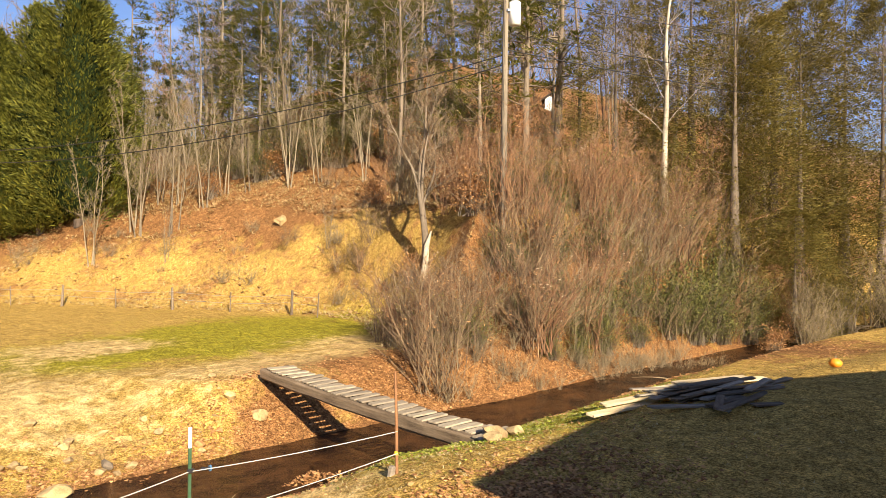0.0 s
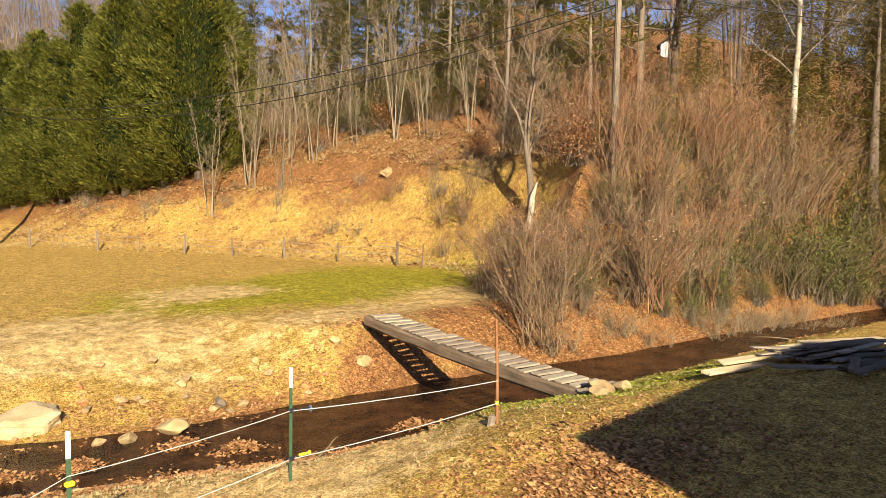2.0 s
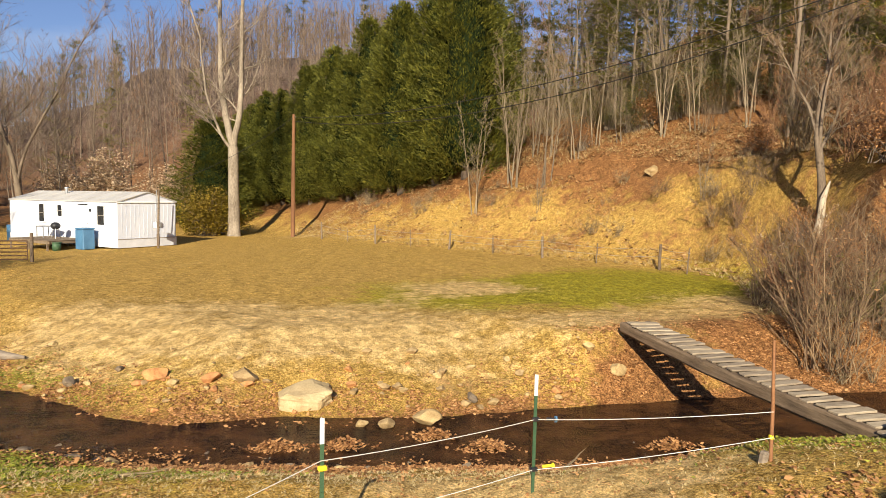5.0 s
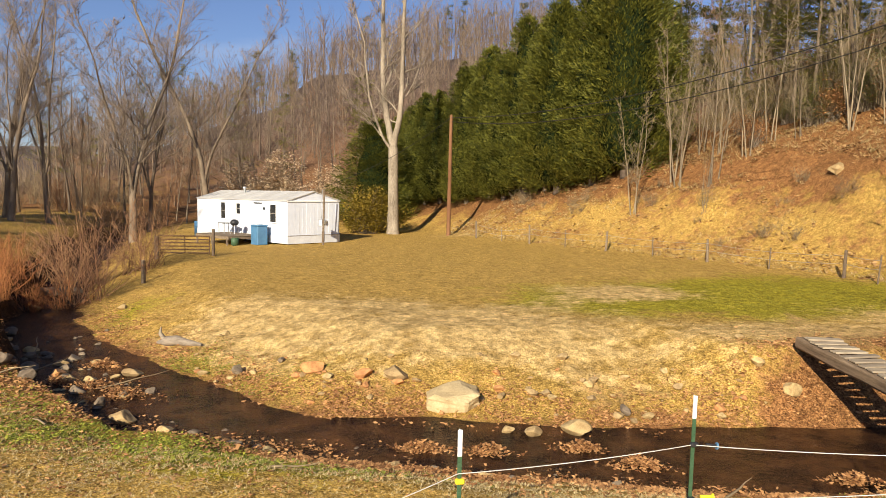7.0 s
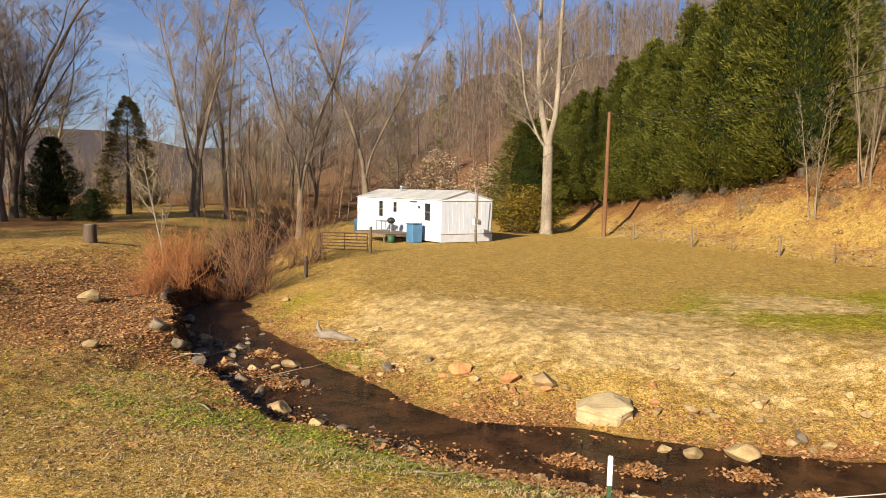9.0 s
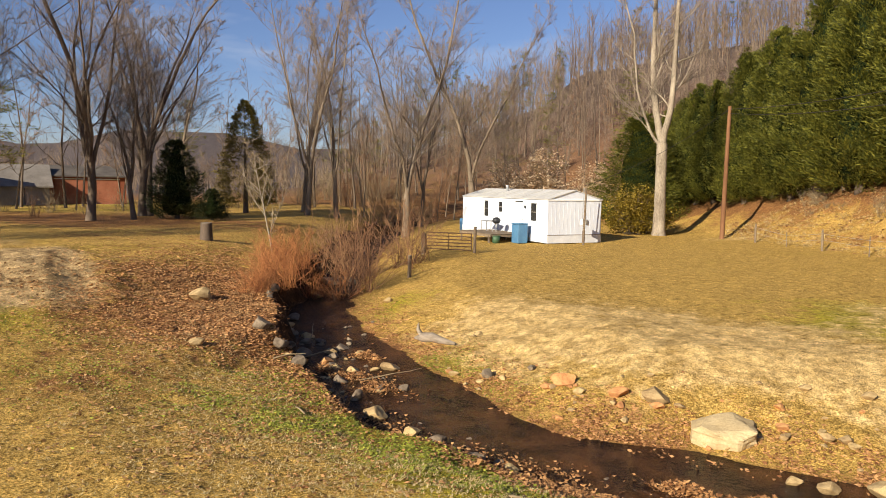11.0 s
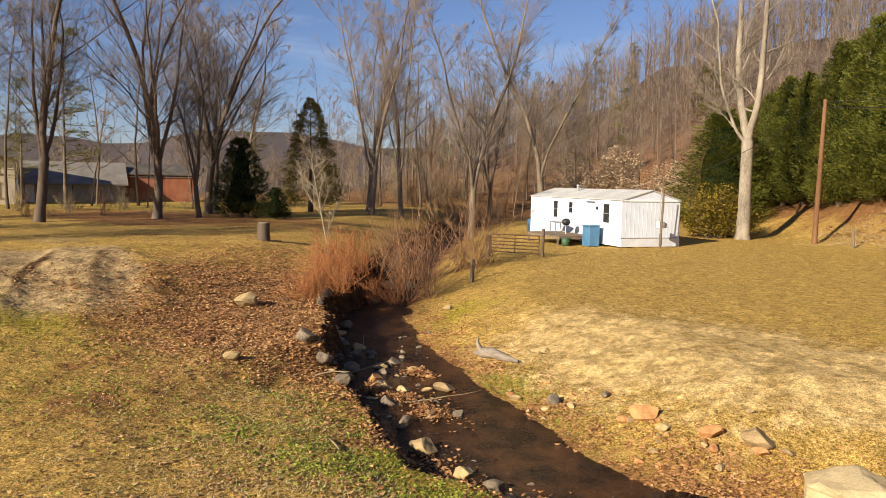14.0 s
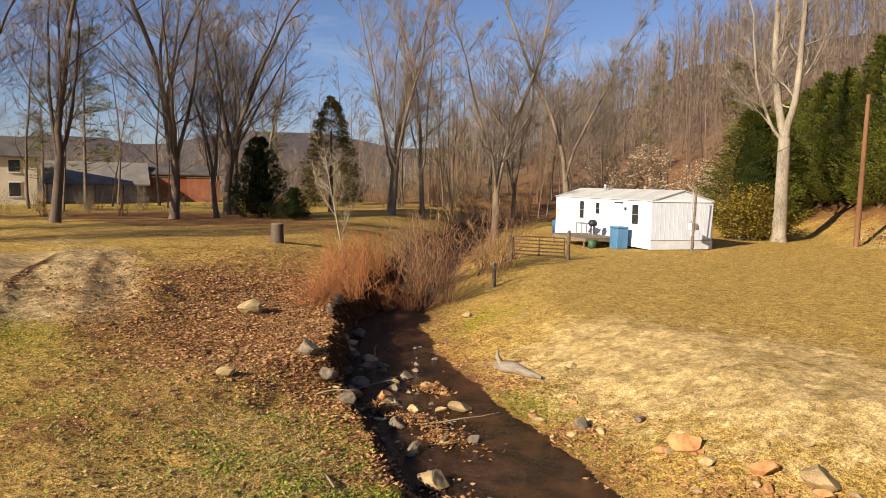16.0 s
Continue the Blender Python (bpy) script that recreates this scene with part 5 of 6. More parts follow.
def plant_named_trees():
    # the sycamore's three leaders, from the fork 7 m up
    ways = (((0, 0, 7.0), (-0.55, 0.2, 9.5), (-0.9, 0.5, 13.5), (-0.85, 0.8, 18), (-0.7, 1.0, 23), (-1.0, 1.0, 28)),
            ((0, 0, 7.0), (0.55, -0.1, 9.5), (0.65, -0.3, 13), (0.8, -0.6, 18), (1.1, -0.8, 23), (1.0, -1.0, 27)),
            ((0, 0, 6.6), (-1.0, -0.2, 8.0), (-2.0, -0.6, 11), (-2.3, -0.8, 15), (-3.3, -1.0, 18.5), (-4.6, -1.0, 22)))
    syc = bare_tree(14, 27, 0.44, limbs=54, spread=0.22, detail=4, up=(0.3, 1.1), bark=BARK_TAN, twig=TWIG_HAZE, name="sycamore_tree", twig_r=0.013, ways=ways)
    place(syc, "large bare sycamore with a pale forked trunk beside the home", "tree", -10.6, 56.4, 11)
    # dark trees at the lawn's far side
    t1 = bare_tree(21, 23, 0.33, limbs=64, spread=0.42, detail=4, up=(0.4, 1.4), bark=BARK_DARK, twig=TWIG_HAZE, split=(0.2, 4), lean=0.08, twig_r=0.011)
    place(t1, "dark bare tree with spreading crooked limbs", "tree", -47.5, 26.7, 0)
    t2 = bare_tree(22, 26, 0.33, limbs=78, spread=0.36, detail=4, up=(0.6, 1.6), bark=BARK_DARK, twig=TWIG_HAZE, split=(0.18, 6), twig_r=0.011)
    place(t2, "dark bare tree with several upright leaders", "tree", -46.4, 34.5, 0)
    t3 = copy_down(t2, -49.5, 41.5, 130, 0.98)
    t4 = copy_down(t1, -45.5, 37.5, 200, (0.6, 0.6, 0.62))
    t5 = copy_down(t2, -52, 22, 60, 1.0)
    copy_down(t1, -50.2, 42.8, 80, 0.9)
    for x, y, a in ((-48, 7, 30), (-39, 3, 140), (-57, 13, 250)):
        copy_down(t2, x, y, a, 1.0)
    # slim tall trees by the creek
    t6 = bare_tree(31, 31, 0.36, limbs=60, spread=0.25, detail=4, bark=BARK_GREY, twig=TWIG_HAZE, split=(0.14, 2), up=(0.6, 1.5), twig_r=0.011)
    place(t6, BIG, "tree", -33.6, 57.5, 0)
    copy_down(t6, -33.2, 71, 110, 1.05)
    t7 = bare_tree(32, 25, 0.25, limbs=56, spread=0.33, detail=4, bark=BARK_GREY, twig=TWIG_HAZE, lean=0.08, split=(0.2, 4), up=(0.6, 1.7), twig_r=0.011)
    place(t7, "slender bare leaning tree with grey bark", "tree", -41.5, 53.0, 0)
    for x, y, a, s in ((-40, 55.5, 90, 0.95), (-46, 58, 300, 1.0), (-38, 68, 10, 0.9), (-55, 50, 20, 0.9)):
        copy_down(t7, x, y, a, s)
    thin = bare_tree(33, 6.0, 0.05, limbs=14, spread=0.4, detail=1, bark=BARK_TAN, twig=TWIG_TAN, fork=0.2)
    place(thin, "thin pale young tree beside the creek brush", "tree", -21.6, 25.8, 0)
    # evergreens on the lawn's far side
    e1 = evergreen(41, 10.5, 7.6, 22000, foliage=NEEDLE_OLIVE, core=False, power=0.7, droop=0.5, size=0.26)
    place(e1, "olive green cedar tree with a loose crown", "tree", -48.5, 52.5, 0)
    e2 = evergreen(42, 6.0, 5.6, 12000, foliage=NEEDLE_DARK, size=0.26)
    place(e2, "dark green evergreen bush below bare trees", "shrub", -44.6, 40.8, 0)
    copy_down(e2, -40.5, 40.5, 100, (0.55, 0.55, 0.38))
    # birch and dead trunks on the slope
    bi = bare_tree(51, 17, 0.19, fork=0.3, stems=1, limbs=16, spread=0.3, detail=2, bark=BARK_PALE, name="birch_tree")
    place(bi, "slender pale-barked bare tree on the slope", "tree", 29.6, 21.7, 0)
    sap = bare_tree(52, 9.5, 0.055, fork=0.2, stems=3, limbs=42, spread=0.24, detail=0, up=(0.7, 1.7), bark=BARK_SLIM, twig=TWIG_TAN, lean=0.12, name="sapling", twig_r=0.007)
    place(sap, "thin pale multi-stemmed bare sapling on the bank", "tree", 9.4, 45.2, 0, group="saplings")
    for x, y, a, s in ((10.9, 43.5, 80, 1.0), (17.8, 42.0, 150, 0.95), (19.5, 41, 220, 0.8), (14.6, 45, 20, 0.9), (21.5, 38.5, 300, 0.9), (6.8, 45.5, 10, 0.8), (16.3, 33.0, 10, 0.35), (10.1, 41.6, 60, 0.35), (13, 44, 200, 0.85), (24, 38, 100, 1.0), (9.4, 46.5, 33, 1.05), (12.2, 47, 75, 0.7), (15.8, 43.6, 260, 0.6), (18.6, 43.8, 320, 1.05), (22.8, 40.8, 5, 0.75), (26, 36.2, 170, 0.65), (11.4, 49, 110, 0.9)):
        copy_down(sap, x, y, a, s)
    gnarl = bare_tree(54, 8.5, 0.14, split=(0.36, 4), limbs=36, spread=0.42, detail=3, up=(0.3, 1.0), bark=BARK_GREY, twig=TWIG_GREY, lean=0.06, name="fruit_tree")
    place(gnarl, "gnarled pale bare tree on the bank", "tree", 17.1, 24.9, 0, 1.15)
    dead = thing("dead_snag", pose(16.5, 24.2, gz(16.5, 24.2) - 0.1, 0, 14, 20), "leaning bleached broken snag on the bank", "snag")
    t = Tubes()
    t.add([Vector((0, 0, -0.1)), Vector((0.04, 0, 0.8)), Vector((0, 0.05, 1.6)), Vector((0.1, 0, 2.3))], [0.17, 0.14, 0.12, 0.03], 8)
    t.put("trunk", BARK_PALE, dead)
    t = Tubes()
    t.add([Vector((0.02, 0, 0.9)), Vector((0.5, 0.1, 1.1)), Vector((0.9, 0.2, 1.0))], [0.06, 0.04, 0.02], 6)
    t.put("branch", BARK_PALE, dead)


plant_named_trees()


def plant_evergreen_row():
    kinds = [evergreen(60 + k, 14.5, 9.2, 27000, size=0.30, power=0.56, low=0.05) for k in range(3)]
    a, b = Vector((6.6, 51.4)), Vector((-13.5, 77.5))
    label = "dense dark green evergreen in a row on the bank"
    n = 13
    rng = random.Random(6)
    for k in range(n):
        p = a.lerp(b, k / (n - 1)) + Vector((rng.gauss(0, 0.5), rng.gauss(0, 0.5)))
        s = ((1.1, 1.1, 1.13), (1.0, 1.0, 1.06), (1.0, 1.0, 1.0), 0.9, 0.97, 0.85, 0.9, 0.8, 0.84, 0.75, 0.77, 0.72, 0.68)[k]
        if k < 3:
            place(kinds[k], label, "tree", p.x, p.y, rng.uniform(0, 360), s, "evergreen row")
        else:
            copy_down(kinds[k % 3], p.x, p.y, rng.uniform(0, 360), s)
    for x, y, s in ((3, 62, 1.0), (9, 57, 1.0), (-6, 76, 0.9)):
        copy_down(kinds[1], x, y, rng.uniform(0, 360), s)
    c = copy_down(kinds[0], -15.0, 69, 40, (1.15, 1.15, 0.72))
    tagged(c, "rounded dark evergreen behind the home", "tree", "evergreen row")
    y1 = leafy_shrub(71, 3.2, 5.6, 9000, YELLOW_LEAF, 0.2, 0.6, "yellow_shrub")
    place(y1, "rounded yellow-green shrub beside the home", "shrub", -12.6, 58.0, 0, 1.1)
    t1 = leafy_shrub(72, 7.0, 8.0, 8000, TAN_LEAF, 0.3, 0.7, "beech_tree")
    place(t1, "small beech still holding pale tan leaves", "tree", -27.5, 77, 0)
    copy_down(t1, -33.5, 80, 80, 0.85)
    copy_down(t1, -22.5, 80, 170, 0.8)


plant_evergreen_row()


def plant_brush():
    rng = random.Random(77)
    kinds = [bare_shrub(80, 3.9, 3.2, 60, TWIG_GREY, 9, leaves=0.12, foliage=RUST_LEAF), bare_shrub(81, 3.3, 3.2, 56, TWIG_TAN, 9, leaves=0.3, foliage=NEEDLE_OLIVE), bare_shrub(82, 4.8, 3.0, 46, TWIG_RED, 9, arch=0.3, leaves=0.15, foliage=TAN_LEAF)]
    places = [(12.2, 16.9), (13.2, 17.3), (12.6, 18.0), (15.6, 17.5), (16.2, 18.4), (16.9, 17.6), (18.2, 20.6), (20, 21.8), (24, 22.4), (14.2, 18.6),
              (22, 23), (18.5, 24.2), (25, 22), (27.5, 20.5), (20.5, 26), (24, 25.5), (27, 24), (30, 22), (18.0, 18.3), (20.6, 19.2),
              (22.6, 19.6), (18.6, 19.8), (25.4, 20.2), (28.4, 20.6), (26, 21), (19.4, 28.5), (22.5, 30)]
    label = "dense bare grey-brown brush on the creek's far bank"
    for k, (x, y) in enumerate(places):
        s = rng.uniform(0.8, 1.1)
        if k < 3:
            place(kinds[k], label, "shrub", x, y, rng.uniform(0, 360), s, "creek brush")
        else:
            copy_down(kinds[k % 3], x, y, rng.uniform(0, 360), s)
    for x, y, s in ((16.3, 30.0, 0.5), (17.3, 29.0, 0.55), (15.2, 35.2, 0.3), (13.4, 20.6, 0.7), (12.6, 20.0, 0.6)):
        copy_down(kinds[0], x, y, rng.uniform(0, 360), s)
    light = [bare_shrub(180, 3.6, 2.6, 30, TWIG_TAN, 6), bare_shrub(181, 4.4, 2.4, 26, TWIG_RED, 6, arch=0.25), bare_shrub(182, 3.0, 3.0, 32, TWIG_GREY, 6)]
    n = 0
    while n < 110:
        x, y = rng.uniform(12, 58), rng.uniform(17.5, 62)
        d, _, _s = along(np.array([x]), np.array([y]), TOE)
        if not on_hill(np.array([x]), np.array([y]))[0] or d[0] > 36 or (x < 18.5 and d[0] < 11) or (d[0] > 18 and rng.random() < 0.5):
            continue
        s = rng.uniform(0.7, 1.25)
        if n < 3:
            place(light[n], "bare brown brush among dead leaves on the slope", "shrub", x, y, rng.uniform(0, 360), s, "slope brush")
        else:
            copy_down(light[n % 3], x, y, rng.uniform(0, 360), s)
        n += 1
    # rhododendrons under the brush
    r = leafy_shrub(85, 3.0, 3.4, 3200, RHODO, 0.17, 0.26, "rhododendron")
    place(r, "glossy green rhododendron on the creek bank", "shrub", 18.6, 20.2, 0, 0.6, "rhododendrons")
    for x, y, s in ((17.6, 17.4, 0.35), (19.2, 17.6, 0.42), (21.0, 17.9, 0.5), (23.0, 18.0, 0.5), (25.2, 18.2, 0.6), (27.2, 18.3, 0.7), (29.4, 18.5, 0.7), (31.4, 18.4, 0.8), (14.4, 17.6, 0.5), (17.4, 18.0, 0.7), (18.4, 18.2, 0.6), (20.4, 18.3, 0.8), (22.0, 18.8, 0.8), (23.4, 20.4, 0.9), (20.0, 20.4, 0.8), (26.4, 22.6, 1.0), (29.6, 20.8, 1.1), (32, 19.2, 1.1), (19.0, 22.4, 0.6), (17.0, 18.4, 0.45), (19.6, 19.0, 0.6), (23.8, 18.9, 0.7), (25.4, 18.4, 0.95), (26.6, 18.7, 1.1), (17.6, 20.4, 0.6), (21.2, 20.8, 0.7), (19.5, 44.5, 1.0), (21.5, 43, 1.1), (17.2, 45.5, 1.0), (25, 40, 1.0), (28, 18.6, 1.15), (30, 19.5, 1.2), (22, 22, 0.8), (25, 21.5, 0.8)):
        copy_down(r, x, y, rng.uniform(0, 360), s)
    # hemlock-like evergreen over them
    h = evergreen(88, 17, 10.5, 36000, foliage=NEEDLE_OLIVE, core=False, power=0.5, droop=0.4, size=0.22, low=0.05)
    place(h, "tall olive evergreen with drooping sprays", "tree", 33.5, 20.5, 0)
    copy_down(h, 38, 19.5, 120, 1.05)
    copy_down(h, 36, 25, 220, 1.0)
    copy_down(h, 43, 17.5, 20, 1.1)
    copy_down(h, 48, 22, 70, 1.1)
    copy_down(h, 40.5, 22.5, 300, (1.1, 1.1, 0.8))
    copy_down(h, 30.6, 26, 160, (0.8, 0.8, 0.7))
    copy_down(h, 34.5, 17.8, 250, (0.6, 0.6, 0.4))
    r2 = leafy_shrub(86, 2.6, 3.2, 1500, RUST_LEAF, 0.15, 0.6, "oak_scrub")
    place(r2, "scrub still holding rust-brown dead leaves", "shrub", 19.5, 20.5, 0, 0.8, "leafy scrub")
    for x, y, s in ((14.8, 20.8, 0.6), (17.6, 18.0, 0.6), (22.5, 19.4, 0.7), (24.5, 23, 0.9), (18, 22.5, 0.8), (21, 24, 0.9), (28, 23, 1.0), (26.5, 26, 1.0), (16.5, 25, 0.6), (32, 24, 1.1), (23, 29, 0.9), (19, 33, 0.7), (14, 45.5, 0.8), (22, 43, 0.9), (34, 17.5, 0.8), (31, 16.8, 0.6)):
        copy_down(r2, x, y, rng.uniform(0, 360), s)
    g2 = leafy_shrub(87, 2.8, 3.0, 2600, NEEDLE_OLIVE, 0.11, 0.3, "olive_scrub")
    place(g2, "olive green evergreen scrub on the slope", "shrub", 24.5, 20.2, 0, 1.0, "leafy scrub")
    for x, y, s in ((27.5, 21.5, 1.2), (22.0, 22.5, 1.0), (31, 22.5, 1.3), (30, 19.0, 0.9), (35, 22, 1.4), (26, 24.5, 1.1), (33, 18.6, 1.0), (20, 23, 0.9), (18.6, 47, 1.3), (15, 49, 1.2), (23, 45, 1.3), (38, 17, 1.2), (42, 15, 1.3), (32.5, 20.5, 1.3), (36.5, 18.6, 1.3), (29, 21, 1.0), (39.5, 20, 1.5)):
        copy_down(g2, x, y, rng.uniform(0, 360), s)
    for x, y, s in ((34, 15.5, 1.0), (37, 14, 1.1), (40, 16, 1.2), (31.5, 15.4, 0.7), (44, 13, 1.2)):
        copy_down(kinds[1], x, y, rng.uniform(0, 360), s)
    for _ in range(26):
        copy_down(light[rng.randrange(3)], rng.uniform(19, 36), rng.uniform(17.8, 22), rng.uniform(0, 360), rng.uniform(0.8, 1.3))
    for _ in range(18):
        copy_down(light[rng.randrange(3)], rng.uniform(-66, -51), rng.uniform(22, 50), rng.uniform(0, 360), rng.uniform(0.35, 0.7))
    for _ in range(26):
        copy_down(light[rng.randrange(3)], rng.uniform(-78, -36), rng.uniform(60, 105), rng.uniform(0, 360), rng.uniform(1.0, 1.8))
    # by the creek downstream
    g = bare_shrub(90, 3.4, 3.2, 60, TWIG_RED, 8, arch=0.55)
    place(g, "bare grey shrub with many stems by the creek", "shrub", -17.6, 27.4, 0, 1.25)
    copy_down(g, -21.5, 32, 70, 1.35)
    copy_down(g, -19.6, 33.5, 160, 1.2)
    o = bare_shrub(91, 1.8, 2.7, 80, TWIG_RUST, 8, arch=0.6)
    place(o, "low rust-red twiggy shrub by the creek", "shrub", -18.6, 22.6, 0, 1.0, "red shrubs")
    for x, y, s in ((-17.6, 20.6, 0.8), (-20.3, 24.5, 1.15), (-19.0, 25.4, 1.0), (-21.3, 26.8, 1.1), (-16.6, 19.6, 0.6)):
        copy_down(o, x, y, rng.uniform(0, 360), s)
    # dry weed clumps on the bank and two dark bushes
    w = bare_shrub(92, 1.2, 1.4, 36, TWIG_TAN, 5, arch=0.5)
    place(w, "clump of dry weeds on the leafy bank", "shrub", 15.4, 29.5, 0, 1.0, "dry weeds")
    for k in range(34):
        x, y = rng.uniform(-2, 20), 0
        y = 55.5 - x * 1.55 + rng.uniform(-1.5, 7)
        copy_down(w, x, y, rng.uniform(0, 360), rng.uniform(0.4, 1.0))
    for k in range(30):
        copy_down(w, rng.uniform(11.5, 27), rng.uniform(16.2, 17.6), rng.uniform(0, 360), rng.uniform(0.5, 1.0))


plant_brush()


def plant_forest():
    rng = random.Random(101)
    kinds = [bare_tree(110 + k, (15, 18, 13, 20)[k], (0.10, 0.13, 0.085, 0.15)[k], fork=0.22, limbs=18, spread=0.36, detail=1, twig_r=0.013, up=(0.4, 1.4), bark=(BARK_GREY, BARK_GREY, BARK_GREY, BARK_DARK)[k], twig=(TWIG_HAZE, FAR_TWIG, TWIG_RED, TWIG_HAZE)[k], name="forest_tree") for k in range(4)]
    pines = [pine(130 + k, (19, 16)[k]) for k in range(2)]
    spots = []

    def scatter(n, x0, x1, y0, y1, keep, gap=2.2):
        tries = 0
        got = 0
        while got < n and tries < n * 40:
            tries += 1
            x, y = rng.uniform(x0, x1), rng.uniform(y0, y1)
            if not keep(x, y) or any((x - a) ** 2 + (y - b) ** 2 < gap * gap for a, b in spots):
                continue
            spots.append((x, y))
            got += 1

    def hill_d(x, y):
        d, _, s = along(np.array([x]), np.array([y]), TOE)
        return float(d[0]) if on_hill(np.array([x]), np.array([y]))[0] else -1.0

    scatter(48, 14, 75, 21, 60, lambda x, y: hill_d(x, y) > 8 and (x > 19 or hill_d(x, y) > 14), 2.4)
    scatter(62, -5, 75, 24, 95, lambda x, y: hill_d(x, y) > 13.5 and not (x < 12 and y < 62 and hill_d(x, y) < 20), 2.6)
    extra = len(spots)
    scatter(30, 6, 48, 50, 88, lambda x, y: hill_d(x, y) > 15, 2.0)
    near = len(spots)
    scatter(48, -60, 5, 84, 150, lambda x, y: True, 3.0)
    scatter(150, -85, 20, 95, 230, lambda x, y: True, 3.4)
    scatter(24, 34, 90, 5, 24, lambda x, y: True, 3.0)
    scatter(34, -75, -30, 62, 110, lambda x, y: True, 3.2)
    scatter(26, -100, -62, 20, 60, lambda x, y: x < -60 and abs(x + 86) > 12, 4.0)
    label = "bare winter tree in the woods"
    first = set()
    for k, (x, y) in enumerate(spots):
        is_pine = rng.random() < (0.8 if extra <= k < near else 0.30 if k < extra else 0.14)
        s = rng.uniform(0.75, 1.15)
        pool = pines if is_pine else kinds
        j = rng.randrange(len(pool))
        ob = pool[j]
        if ob.name not in first:
            first.add(ob.name)
            place(ob, "tall green pine among bare trees" if is_pine else label, "tree", x, y, rng.uniform(0, 360), s, "woods")
        else:
            copy_down(ob, x, y, rng.uniform(0, 360), s)

    # evergreen and leaf-holding understory behind the bench
    under = [bpy.data.objects["rhododendron"], bpy.data.objects["oak_scrub"], bpy.data.objects["olive_scrub"], bpy.data.objects["rhododendron"]]
    got = 0
    while got < 64:
        x, y = rng.uniform(6, 34), rng.uniform(26, 60)
        if not 11.5 < hill_d(x, y) < 24:
            continue
        ob = under[got % 4]
        copy_down(ob, x, y, rng.uniform(0, 360), rng.uniform(0.55, 1.25))
        got += 1

    # young pines and leaf-holding saplings behind the bench
    got = 0
    while got < 34:
        x, y = rng.uniform(5, 36), rng.uniform(38, 64)
        if not 12 < hill_d(x, y) < 25:
            continue
        copy_down(pines[got % 2], x, y, rng.uniform(0, 360), rng.uniform(0.4, 0.75))
        got += 1


plant_forest()


def far_woods():
    """Distant bare woods: thousands of small stems and twigs as one mass."""
    rng = random.Random(140)
    t = Tubes()
    for k in range(3900):
        a = rng.uniform(-1.35, 1.05) if k < 3000 else rng.uniform(-0.6, 0.2)
        r = 150 + 360 * rng.random() ** 1.2 if k < 3000 else rng.uniform(150, 280)
        x, y = math.sin(a) * r, math.cos(a) * r
        z = gz(x, y)
        h = rng.uniform(9, 17) * (0.6 if a < -0.62 else 1)
        p = Vector((x, y, z - 0.3))
        w = 0.5 + r / 400
        t.add([p, p + Vector((rng.gauss(0, 0.8), rng.gauss(0, 0.8), h))], [0.11 * w, 0.03], 3)
        for _b in range(18):
            q = p + Vector((0, 0, h * rng.uniform(0.2, 0.95)))
            d = rand_dir(rng, 1.0)
            t.spike(q, q + (d + Vector((0, 0, 0.5))) * h * rng.uniform(0.12, 0.34), 0.055 * w)
    tagged(t.put("far_woods", FAR_TWIG, None), "distant bare grey-brown winter woods", "woods", kind="stuff")


far_woods()


